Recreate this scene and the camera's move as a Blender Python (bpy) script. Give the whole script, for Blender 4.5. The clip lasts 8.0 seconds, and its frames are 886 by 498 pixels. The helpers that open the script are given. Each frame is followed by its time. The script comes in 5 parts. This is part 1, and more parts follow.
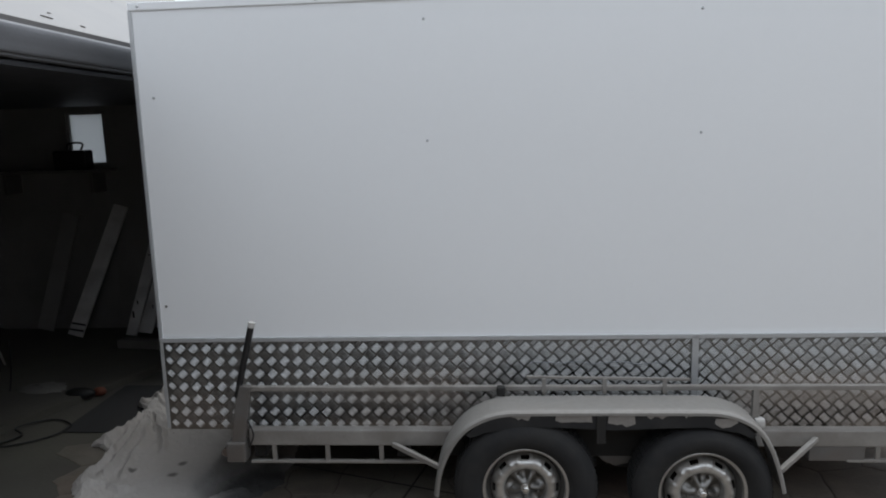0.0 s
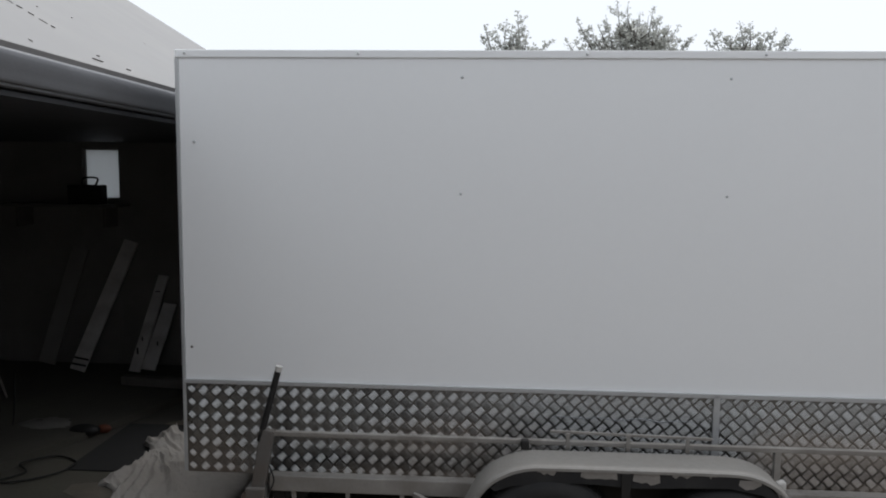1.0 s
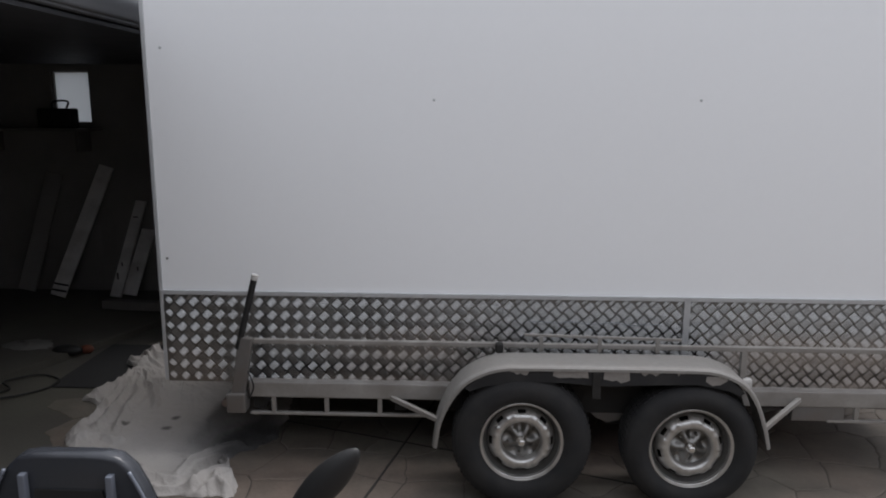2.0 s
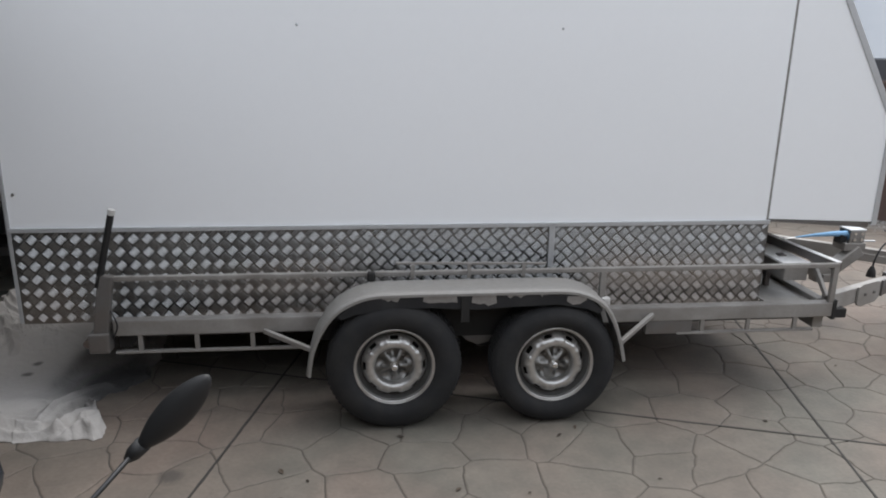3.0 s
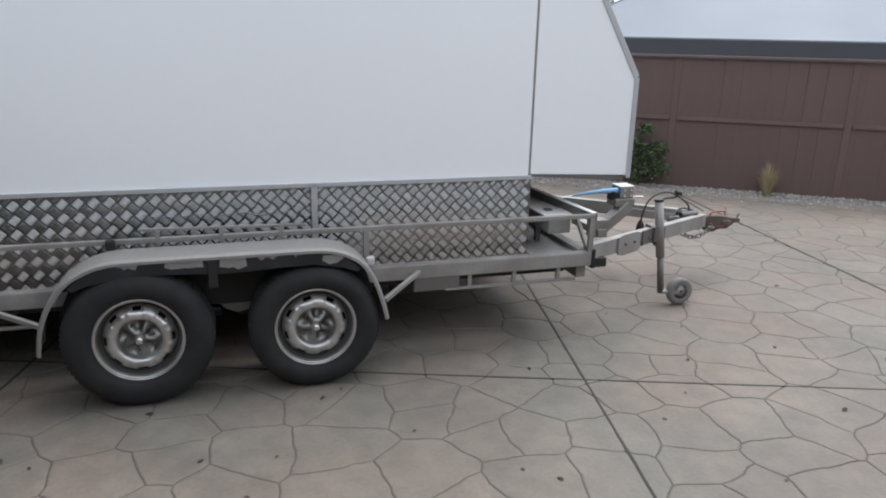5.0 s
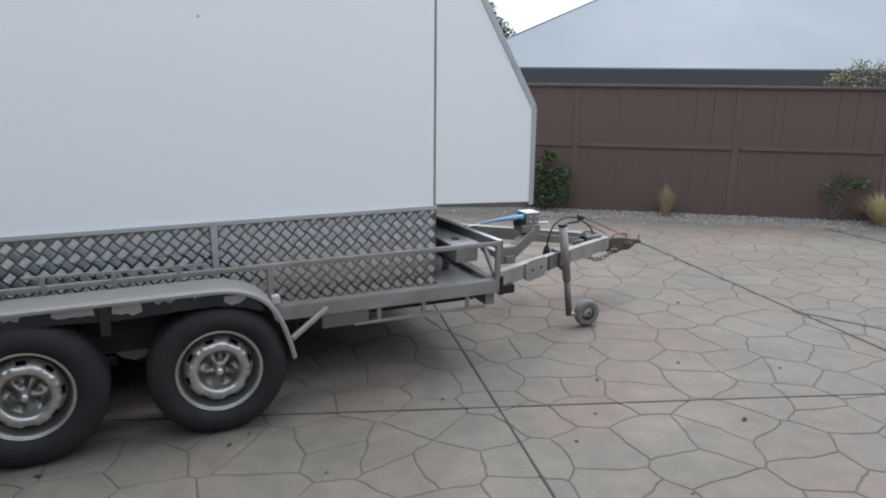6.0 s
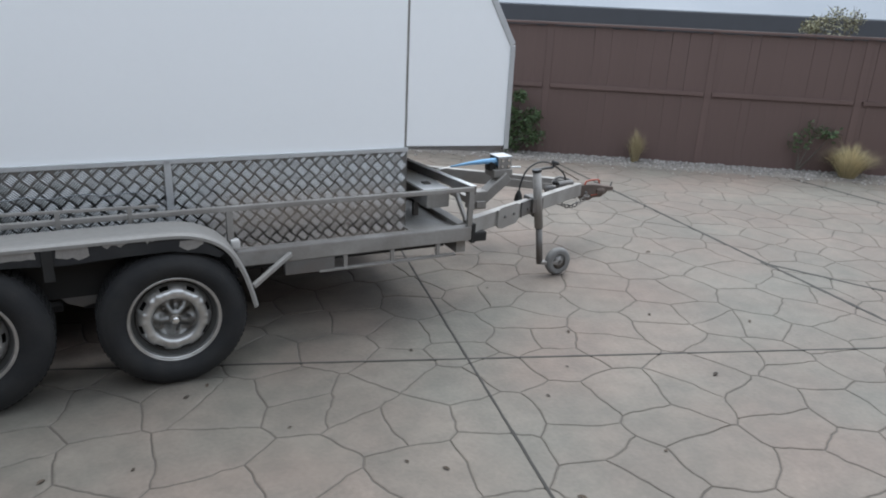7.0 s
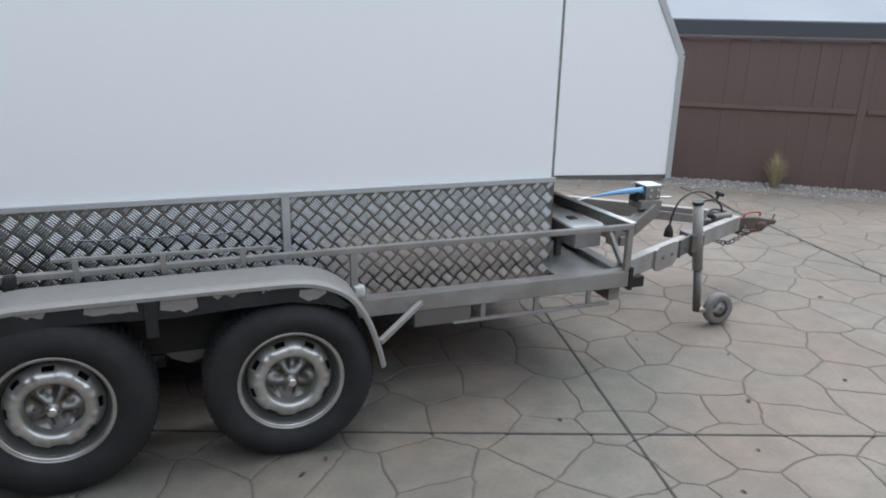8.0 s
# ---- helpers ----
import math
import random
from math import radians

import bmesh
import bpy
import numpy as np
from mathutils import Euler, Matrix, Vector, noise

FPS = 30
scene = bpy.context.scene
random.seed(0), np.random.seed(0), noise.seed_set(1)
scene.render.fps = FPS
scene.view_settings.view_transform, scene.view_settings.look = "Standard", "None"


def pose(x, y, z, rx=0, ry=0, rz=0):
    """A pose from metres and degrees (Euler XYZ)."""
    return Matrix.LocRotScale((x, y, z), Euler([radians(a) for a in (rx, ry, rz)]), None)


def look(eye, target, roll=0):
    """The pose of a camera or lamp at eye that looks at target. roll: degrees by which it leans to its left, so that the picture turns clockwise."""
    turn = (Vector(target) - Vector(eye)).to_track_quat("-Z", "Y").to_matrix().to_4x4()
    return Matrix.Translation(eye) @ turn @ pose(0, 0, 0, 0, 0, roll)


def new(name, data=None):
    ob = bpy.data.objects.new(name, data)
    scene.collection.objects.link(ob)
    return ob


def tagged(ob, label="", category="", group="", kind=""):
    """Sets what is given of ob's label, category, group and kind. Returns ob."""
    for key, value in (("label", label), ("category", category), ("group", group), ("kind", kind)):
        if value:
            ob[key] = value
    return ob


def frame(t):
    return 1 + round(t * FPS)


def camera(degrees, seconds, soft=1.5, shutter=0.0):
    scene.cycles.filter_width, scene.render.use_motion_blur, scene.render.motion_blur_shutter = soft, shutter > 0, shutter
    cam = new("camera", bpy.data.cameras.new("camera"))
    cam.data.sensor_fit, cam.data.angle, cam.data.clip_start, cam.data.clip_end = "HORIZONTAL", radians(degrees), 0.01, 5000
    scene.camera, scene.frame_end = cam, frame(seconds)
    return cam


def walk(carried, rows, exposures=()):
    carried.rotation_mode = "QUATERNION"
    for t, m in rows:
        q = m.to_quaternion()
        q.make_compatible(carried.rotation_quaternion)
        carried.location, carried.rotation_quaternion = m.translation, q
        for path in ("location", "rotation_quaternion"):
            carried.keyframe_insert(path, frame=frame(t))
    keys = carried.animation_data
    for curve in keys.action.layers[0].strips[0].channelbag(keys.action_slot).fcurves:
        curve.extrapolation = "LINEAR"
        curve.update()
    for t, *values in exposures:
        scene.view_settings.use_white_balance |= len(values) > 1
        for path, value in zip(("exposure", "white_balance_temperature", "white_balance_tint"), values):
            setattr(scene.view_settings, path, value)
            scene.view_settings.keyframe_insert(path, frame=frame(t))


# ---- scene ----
cam = camera(63.5, 8.0, soft=1.9)

PATH = [
    (0, (-0.12, -3.488, 1.975), (-0.266, -1.521, 1.645), -1.7),
    (0.5, (-0.27, -3.522, 2.009), (-0.451, -1.552, 1.713), -0.9),
    (1, (-0.319, -3.557, 2.016), (-0.433, -1.571, 1.81), 0.7),
    (1.5, (-0.305, -3.574, 1.986), (-0.422, -1.599, 1.693), -0.0),
    (1.7, (-0.282, -3.575, 1.889), (-0.381, -1.603, 1.568), 0.2),
    (2.8, (-0.194, -3.583, 1.856), (-0.076, -1.66, 1.317), 0.3),
    (3, (-0.14, -3.602, 1.834), (0.08, -1.69, 1.289), 0.9),
    (3.5, (-0.091, -3.621, 1.765), (0.242, -1.735, 1.189), 0.8),
    (4, (0.12, -3.632, 1.75), (0.551, -1.757, 1.204), 0.7),
    (4.5, (0.323, -3.663, 1.683), (0.813, -1.817, 1.088), 0.6),
    (5, (0.411, -3.672, 1.68), (0.985, -1.842, 1.113), 1.3),
    (5.2, (0.434, -3.712, 1.642), (1.123, -1.929, 1.053), 2.1),
    (6.3, (0.509, -3.662, 1.7), (1.364, -1.912, 1.245), 0.2),
    (6.5, (0.536, -3.664, 1.695), (1.484, -1.966, 1.228), 1.6),
    (7, (0.5, -3.484, 1.68), (1.376, -1.807, 1.034), 2.7),
    (7.5, (0.464, -3.199, 1.661), (1.394, -1.553, 1.007), 2.3),
    (8, (0.483, -2.85, 1.603), (1.145, -1.061, 1.002), 1.3),
]
EXPOSURES = [(0.0, 0.32, 6220, 8), (0.5, 0.3, 6270, 8), (1.0, 0.07, 6420, 9), (1.5, 0.22, 6400, 13), (1.7, 0.24, 6400, 13), (2.8, 0.57, 6310, 10), (3.2, 0.58, 6300, 10), (4.0, 0.63, 6260, 10), (5.2, 0.68, 6060, 9), (6.5, 0.53, 5890, 7), (7.5, 0.74, 5890, 7), (8.0, 0.74, 5890, 7)]
walk(cam, [(t, look(eye, target, roll)) for t, eye, target, roll in PATH], EXPOSURES)


# ---- light: an overcast day, soft light from the whole sky ----
world = bpy.data.worlds.new("overcast_sky")
scene.world = world
world.use_nodes = True
wn = world.node_tree.nodes
wl = world.node_tree.links
sky = wn.new("ShaderNodeTexSky")
sky.sky_type = "NISHITA"
sky.sun_disc = False
sky.sun_elevation = radians(67)
sky.sun_rotation = radians(50)
sky.air_density, sky.dust_density, sky.ozone_density = 1.0, 4.0, 1.0
pale = wn.new("ShaderNodeMixRGB")
pale.inputs["Fac"].default_value = 0.82
pale.inputs["Color2"].default_value = (11.0, 11.4, 12.0, 1)
wl.new(sky.outputs[0], pale.inputs["Color1"])
wl.new(pale.outputs[0], wn["Background"].inputs["Color"])
wn["Background"].inputs["Strength"].default_value = 0.095

sun = new("sun", bpy.data.lights.new("sun", "SUN"))
sun.data.energy, sun.data.angle, sun.data.color = 2.0, radians(42), (1.0, 0.97, 0.93)
sun.matrix_world = look((3.2, 2.7, 10), (0, 0, 0))


# ---- materials ----
def material(name, color, rough=0.6, metal=0.0, vary=0.15, scale=6.0, fine=0.08, grain=90.0, bump=0.1, each=0.0,
             stain=None, stain_amount=0.0, stain_scale=1.5, island=0.0, spread=0.1, coords="Object", stretch=(1, 1, 1), crumple=0.0):
    """A surface with broad and fine variation, small relief, and stains in a second colour."""
    m = bpy.data.materials.new(name)
    m.use_nodes = True
    n, l = m.node_tree.nodes, m.node_tree.links
    b = n["Principled BSDF"]
    b.inputs["Metallic"].default_value = metal
    if coords == "World":
        place = n.new("ShaderNodeNewGeometry").outputs["Position"]
    else:
        place = n.new("ShaderNodeTexCoord").outputs["Object"]
    mp = n.new("ShaderNodeMapping")
    mp.inputs["Scale"].default_value = stretch
    l.new(place, mp.inputs["Vector"])
    place = mp.outputs["Vector"]

    def tex(s, detail):
        t = n.new("ShaderNodeTexNoise")
        t.inputs["Scale"].default_value, t.inputs["Detail"].default_value = s, detail
        l.new(place, t.inputs["Vector"])
        return t.outputs["Fac"]

    def math_node(op, a, c, clamp=False):
        t = n.new("ShaderNodeMath")
        t.operation, t.use_clamp = op, clamp
        for i, v in enumerate((a, c)):
            if isinstance(v, float):
                t.inputs[i].default_value = v
            else:
                l.new(v, t.inputs[i])
        return t.outputs[0]

    broad, small = tex(scale, 5.0), tex(grain, 3.0)
    value = math_node("MULTIPLY_ADD", broad, 2 * vary)
    value.node.inputs[2].default_value = 1 - vary
    value = math_node("ADD", value, math_node("MULTIPLY", math_node("SUBTRACT", small, 0.5), 2 * fine))
    if each:
        r = n.new("ShaderNodeObjectInfo").outputs["Random"]
        value = math_node("ADD", value, math_node("MULTIPLY", math_node("SUBTRACT", r, 0.5), 2 * each))
    if island:
        r = n.new("ShaderNodeNewGeometry").outputs["Random Per Island"]
        value = math_node("ADD", value, math_node("MULTIPLY", math_node("SUBTRACT", r, 0.5), 2 * island))
    tint = n.new("ShaderNodeVectorMath")
    tint.operation = "SCALE"
    tint.inputs[0].default_value = color
    l.new(value, tint.inputs["Scale"])
    out = tint.outputs[0]
    if stain:
        mask = math_node("SUBTRACT", tex(stain_scale, 6.0), 0.5 - 0.3 * stain_amount)
        mask = math_node("MULTIPLY", mask, 5.0, True)
        mask = math_node("MULTIPLY", mask, min(1.0, stain_amount), True)
        mix = n.new("ShaderNodeMixRGB")
        mix.inputs["Color2"].default_value = (*stain, 1)
        l.new(mask, mix.inputs["Fac"])
        l.new(out, mix.inputs["Color1"])
        out = mix.outputs[0]
    l.new(out, b.inputs["Base Color"])
    rr = math_node("ADD", math_node("MULTIPLY", math_node("SUBTRACT", broad, 0.5), 2 * spread), float(rough), True)
    l.new(rr, b.inputs["Roughness"])
    if bump:
        bp = n.new("ShaderNodeBump")
        bp.inputs["Strength"].default_value, bp.inputs["Distance"].default_value = bump, 0.01
        l.new(small, bp.inputs["Height"])
        l.new(bp.outputs[0], b.inputs["Normal"])
        if crumple:
            fold = math_node("ABSOLUTE", math_node("SUBTRACT", tex(4.2, 2.0), 0.5), 0.0)
            crease = math_node("ABSOLUTE", math_node("SUBTRACT", tex(12.0, 2.0), 0.5), 0.0)
            deep = n.new("ShaderNodeBump")
            deep.inputs["Strength"].default_value, deep.inputs["Distance"].default_value = 1.0, crumple
            deep.invert = True
            l.new(math_node("ADD", fold, math_node("MULTIPLY", crease, 0.5)), deep.inputs["Height"])
            l.new(deep.outputs[0], bp.inputs["Normal"])
    return m


WHITE_PANEL = material("white_panel", (0.87, 0.88, 0.89), 0.38, vary=0.02, scale=0.9, fine=0.01, grain=30, bump=0.006, spread=0.06)
# one metal in two tones: dark reflections in the plate, sky glints in the tread
ALU = material("checker_aluminium", (0.222, 0.233, 0.243), 0.28, 1.0, vary=0.14, scale=3, fine=0.05, bump=0.02, stain=(0.17, 0.145, 0.125), stain_amount=0.15, stain_scale=2.2)
ALU_TREAD = material("glint_tread_aluminium", (0.47, 0.473, 0.47), 0.42, 1.0, vary=0.16, scale=5, fine=0.05, bump=0.02)
TRIM = material("trim_aluminium", (0.50, 0.51, 0.52), 0.45, 0.4, vary=0.1, bump=0.02)
GALV = material("galvanised_steel", (0.335, 0.322, 0.305), 0.58, 0.45, vary=0.24, scale=9, fine=0.10, grain=60, bump=0.08, stain=(0.16, 0.142, 0.125), stain_amount=0.42, stain_scale=4)
GUARD_STEEL = material("scuffed_mudguard_steel", (0.285, 0.276, 0.262), 0.6, 0.45, vary=0.3, scale=5, fine=0.12, grain=45, bump=0.10, stain=(0.20, 0.185, 0.17), stain_amount=0.34, stain_scale=5)
GALV_DARK = material("weathered_steel", (0.16, 0.155, 0.15), 0.6, 0.4, vary=0.2, scale=8, bump=0.08, stain=(0.12, 0.08, 0.05), stain_amount=0.3, stain_scale=5)
# near-black, so the shade below the trailer is part of the colour
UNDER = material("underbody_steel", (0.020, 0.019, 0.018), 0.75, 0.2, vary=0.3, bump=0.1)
RUBBER = material("tyre_rubber", (0.014, 0.014, 0.015), 0.88, vary=0.15, scale=12, bump=0.12, stain=(0.035, 0.033, 0.030), stain_amount=0.3, stain_scale=9)
RIM = material("silver_wheel_paint", (0.57, 0.565, 0.55), 0.36, 0.85, vary=0.12, scale=18, bump=0.03, stain=(0.22, 0.20, 0.18), stain_amount=0.3, stain_scale=14)
# darker copy of the wheel metal, with the hub's shade in the colour
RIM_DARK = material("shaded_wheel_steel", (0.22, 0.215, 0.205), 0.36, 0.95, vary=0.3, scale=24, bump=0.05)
CHROME = material("dull_chrome", (0.75, 0.74, 0.72), 0.2, 1.0, vary=0.08, bump=0.02)
RUST = material("rusty_steel", (0.112, 0.086, 0.073), 0.75, 0.3, vary=0.4, scale=14, bump=0.15)
BLACK_PLASTIC = material("black_plastic", (0.012, 0.012, 0.0125), 0.55, vary=0.15, bump=0.05)
BLACK_TUBE = material("black_paint", (0.02, 0.02, 0.021), 0.45, 0.2, vary=0.15, bump=0.04)
ORANGE = material("orange_red_paint", (0.30, 0.060, 0.035), 0.5, vary=0.15, scale=30, bump=0.05)
BLUE_STRAP = material("blue_webbing", (0.22, 0.42, 0.66), 0.8, vary=0.15, scale=30, bump=0.2)
PAVING = material("stamped_concrete", (0.168, 0.145, 0.129), 0.74, vary=0.30, scale=3.2, fine=0.20, grain=48, bump=0.22, each=0.025, island=0.025,
                  stain=(0.115, 0.102, 0.091), stain_amount=0.42, stain_scale=1.1, coords="World")
CUT_FILL = material("saw_joint_grime", (0.036, 0.033, 0.029), 0.9, vary=0.3, scale=9, bump=0.2, coords="World")
JOINT = material("joint_grime", (0.066, 0.057, 0.048), 0.9, vary=0.5, scale=5.0, bump=0.2, stain=(0.100, 0.087, 0.075), stain_amount=0.6, stain_scale=1.9, coords="World")
SLAB = material("old_concrete", (0.10, 0.096, 0.079), 0.85, vary=0.25, scale=1.6, fine=0.12, grain=45, bump=0.2, stain=(0.06, 0.055, 0.05), stain_amount=0.5, stain_scale=0.9, coords="World")
DARK_TIMBER = material("dark_timber", (0.16, 0.152, 0.143), 0.85, vary=0.3, scale=4, bump=0.2)
SHED_LINING = material("grey_shed_lining", (0.24, 0.235, 0.228), 0.85, vary=0.35, scale=1.5, bump=0.15)
FENCE = material("brown_stained_timber", (0.118, 0.077, 0.067), 0.7, vary=0.45, scale=2, fine=0.06, grain=40, bump=0.1, each=0.02, stretch=(1, 1, 0.12))
HOUSE_ROOF = material("pale_metal_roof", (0.084, 0.103, 0.128), 0.5, 0.1, vary=0.05, scale=0.5, fine=0.02, bump=0.02)
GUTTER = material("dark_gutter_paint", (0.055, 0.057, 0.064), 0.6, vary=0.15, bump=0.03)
HOUSE_WALL = material("house_brick_wall", (0.12, 0.09, 0.075), 0.85, vary=0.2, scale=3, bump=0.2)
YARD_WALL = material("brown_grey_render", (0.20, 0.175, 0.155), 0.85, vary=0.15, scale=1.2, bump=0.15, coords="World")
SHED_ROOF = material("white_roof_sheet", (0.225, 0.219, 0.217), 0.5, vary=0.08, scale=1.2, fine=0.03, bump=0.03, stain=(0.28, 0.268, 0.256), stain_amount=0.25, stain_scale=2.0)
SHED_FASCIA = material("grey_fascia_metal", (0.20, 0.205, 0.22), 0.5, 0.2, vary=0.15, scale=3, bump=0.05)
CLOTH = material("drop_sheet_cloth", (0.45, 0.43, 0.41), 0.9, vary=0.20, scale=4, fine=0.08, grain=120, bump=0.25, stain=(0.36, 0.33, 0.30), stain_amount=0.34, stain_scale=2.4, crumple=0.03)
GRAVEL = material("grey_gravel", (0.29, 0.27, 0.25), 0.85, vary=0.25, scale=12, bump=0.2, island=0.35)
EARTH = material("bare_earth", (0.19, 0.17, 0.15), 0.95, vary=0.25, scale=3, bump=0.3, coords="World")
LEAF = material("green_leaves", (0.060, 0.095, 0.035), 0.65, vary=0.25, scale=2, bump=0.0, island=0.45)
# grey-green leaves, paled in colour to give the veil of sky glare
LEAF_DARK = material("glare_paled_leaves", (0.29, 0.295, 0.27), 0.65, vary=0.25, scale=2, bump=0.0, island=0.4)
STRAW = material("dry_grass", (0.58, 0.50, 0.30), 0.8, vary=0.15, scale=6, bump=0.0, island=0.35)
OLIVE = material("dry_olive_leaves", (0.20, 0.19, 0.11), 0.7, vary=0.2, scale=3, bump=0.0, island=0.4)
BARK = material("bark", (0.10, 0.085, 0.07), 0.9, vary=0.3, scale=9, bump=0.3)
BOARD_WHITE = material("painted_board", (0.55, 0.54, 0.52), 0.6, vary=0.12, scale=5, bump=0.06, stain=(0.25, 0.23, 0.21), stain_amount=0.3, stain_scale=5)
SCOOTER_DARK = material("dark_grey_paint", (0.035, 0.038, 0.045), 0.22, 0.1, vary=0.1, scale=4, bump=0.02)
SCOOTER_PAINT = material("blue_grey_paint", (0.15, 0.165, 0.20), 0.24, 0.15, vary=0.06, scale=4, bump=0.02)

SKIRT_PAINT = material("flaking_black_paint", (0.010, 0.0105, 0.012), 0.7, vary=0.2, scale=10, bump=0.1, stain=(0.10, 0.095, 0.09), stain_amount=0.12, stain_scale=6)
LID = material("pale_lid_sheet", (0.86, 0.855, 0.84), 0.5, 0.0, vary=0.06, scale=7, bump=0.04)
DARK_PATCH = material("near_black_floor_patch", (0.03, 0.03, 0.031), 0.85, vary=0.2, scale=6, bump=0.15)
LEAF_DRY = material("dry_leaf", (0.055, 0.040, 0.028), 0.85, vary=0.3, scale=20, bump=0.1, each=0.4)


def frosted():
    """Obscure glass: lets daylight through, scattered."""
    m = bpy.data.materials.new("obscure_glass")
    m.use_nodes = True
    n, l = m.node_tree.nodes, m.node_tree.links
    b = n["Principled BSDF"]
    b.inputs["Base Color"].default_value = (0.75, 0.77, 0.78, 1)
    b.inputs["Roughness"].default_value = 0.25
    t = n.new("ShaderNodeBsdfTranslucent")
    t.inputs["Color"].default_value = (0.80, 0.82, 0.83, 1)
    mix = n.new("ShaderNodeMixShader")
    mix.inputs[0].default_value = 0.8
    l.new(b.outputs[0], mix.inputs[1])
    l.new(t.outputs[0], mix.inputs[2])
    l.new(mix.outputs[0], n["Material Output"].inputs["Surface"])
    return m


FROSTED = frosted()
SHED_BOARD = material("dusty_painted_board", (0.72, 0.71, 0.70), 0.7, vary=0.2, scale=4, bump=0.06, stain=(0.12, 0.115, 0.11), stain_amount=0.35, stain_scale=4)
DULL_BOARD = material("dull_grey_board", (0.26, 0.255, 0.25), 0.8, vary=0.25, scale=3, bump=0.06)
GREY_RUBBER = material("dusty_grey_rubber", (0.17, 0.165, 0.158), 0.85, vary=0.3, scale=22, bump=0.15)
BARREL = material("shaded_wheel_barrel", (0.15, 0.147, 0.142), 0.5, 0.6, vary=0.25, scale=16, bump=0.05)
STRAW_DULL = material("faded_grass", (0.44, 0.365, 0.225), 0.8, vary=0.15, scale=6, bump=0.0, island=0.3)
DULL_ORANGE = material("dull_orange_casing", (0.15, 0.045, 0.025), 0.6, vary=0.2, scale=20, bump=0.05)
BARE = material("bare_patched_steel", (0.24, 0.225, 0.21), 0.7, 0.2, vary=0.35, scale=22, bump=0.15)


def see_through(m, color, amount):
    """Thin leaves that let light from behind shine through."""
    n, l = m.node_tree.nodes, m.node_tree.links
    t = n.new("ShaderNodeBsdfTranslucent")
    t.inputs["Color"].default_value = (*color, 1)
    mix = n.new("ShaderNodeMixShader")
    mix.inputs[0].default_value = amount
    l.new(n["Principled BSDF"].outputs[0], mix.inputs[1])
    l.new(t.outputs[0], mix.inputs[2])
    l.new(mix.outputs[0], n["Material Output"].inputs["Surface"])


see_through(LEAF_DARK, (0.60, 0.61, 0.58), 0.62)
see_through(STRAW, (0.60, 0.52, 0.32), 0.35)
see_through(STRAW_DULL, (0.42, 0.37, 0.22), 0.35)


def cast(m, scale, warm, cool):
    """Slow drifts of hue over a material."""
    n, l = m.node_tree.nodes, m.node_tree.links
    b = n["Principled BSDF"]
    was = b.inputs["Base Color"].links[0].from_socket
    t = n.new("ShaderNodeTexNoise")
    t.inputs["Scale"].default_value, t.inputs["Detail"].default_value = scale, 3.0
    l.new(n.new("ShaderNodeNewGeometry").outputs["Position"], t.inputs["Vector"])
    r = n.new("ShaderNodeValToRGB")
    r.color_ramp.elements[0].position, r.color_ramp.elements[1].position = 0.36, 0.64
    r.color_ramp.elements[0].color, r.color_ramp.elements[1].color = (*warm, 1), (*cool, 1)
    l.new(t.outputs["Fac"], r.inputs["Fac"])
    mix = n.new("ShaderNodeMixRGB")
    mix.blend_type = "MULTIPLY"
    mix.inputs["Fac"].default_value = 1.0
    l.new(was, mix.inputs["Color1"])
    l.new(r.outputs["Color"], mix.inputs["Color2"])
    l.new(mix.outputs[0], b.inputs["Base Color"])


cast(PAVING, 1.3, (1.0, 0.95, 0.91), (0.93, 0.965, 0.93))
cast(PAVING, 0.7, (1.04, 0.98, 0.945), (0.965, 1.0, 0.985))
cast(PAVING, 9.0, (1.0, 0.985, 0.975), (0.86, 0.86, 0.85))


def smudge(m, centre, reach, color, wobble=0.25, most=0.92):
    """A soft, uneven patch of one colour round one place on a material."""
    n, l = m.node_tree.nodes, m.node_tree.links
    b = n["Principled BSDF"]
    was = b.inputs["Base Color"].links[0].from_socket
    d = n.new("ShaderNodeVectorMath")
    d.operation = "DISTANCE"
    l.new(n.new("ShaderNodeNewGeometry").outputs["Position"], d.inputs[0])
    d.inputs[1].default_value = centre
    noise_tex = n.new("ShaderNodeTexNoise")
    noise_tex.inputs["Scale"].default_value = 7.0
    wob = n.new("ShaderNodeMath")
    wob.operation = "MULTIPLY_ADD"
    l.new(noise_tex.outputs["Fac"], wob.inputs[0])
    wob.inputs[1].default_value = -wobble
    l.new(d.outputs["Value"], wob.inputs[2])
    ramp = n.new("ShaderNodeMapRange")
    ramp.interpolation_type = "SMOOTHSTEP"
    ramp.inputs["From Min"].default_value, ramp.inputs["From Max"].default_value = 0.0, reach
    ramp.inputs["To Min"].default_value, ramp.inputs["To Max"].default_value = most, 0.0
    l.new(wob.outputs[0], ramp.inputs["Value"])
    mix = n.new("ShaderNodeMixRGB")
    mix.inputs["Color2"].default_value = (*color, 1)
    l.new(ramp.outputs[0], mix.inputs["Fac"])
    l.new(was, mix.inputs["Color1"])
    l.new(mix.outputs[0], b.inputs["Base Color"])


# large near-black patch on the sheet near the gate post
smudge(CLOTH, (-1.46, 0.16, 0.0), 0.34, (0.03, 0.03, 0.032))


for x, y, reach in ((-2.04, 0.33, 0.035), (-2.04, 0.47, 0.030), (-2.31, 0.37, 0.030), (-2.59, 1.32, 0.040), (-2.00, -0.13, 0.025)):
    smudge(CLOTH, (x, y, 0.015), reach, (0.07, 0.065, 0.06), 0.02, 0.8)


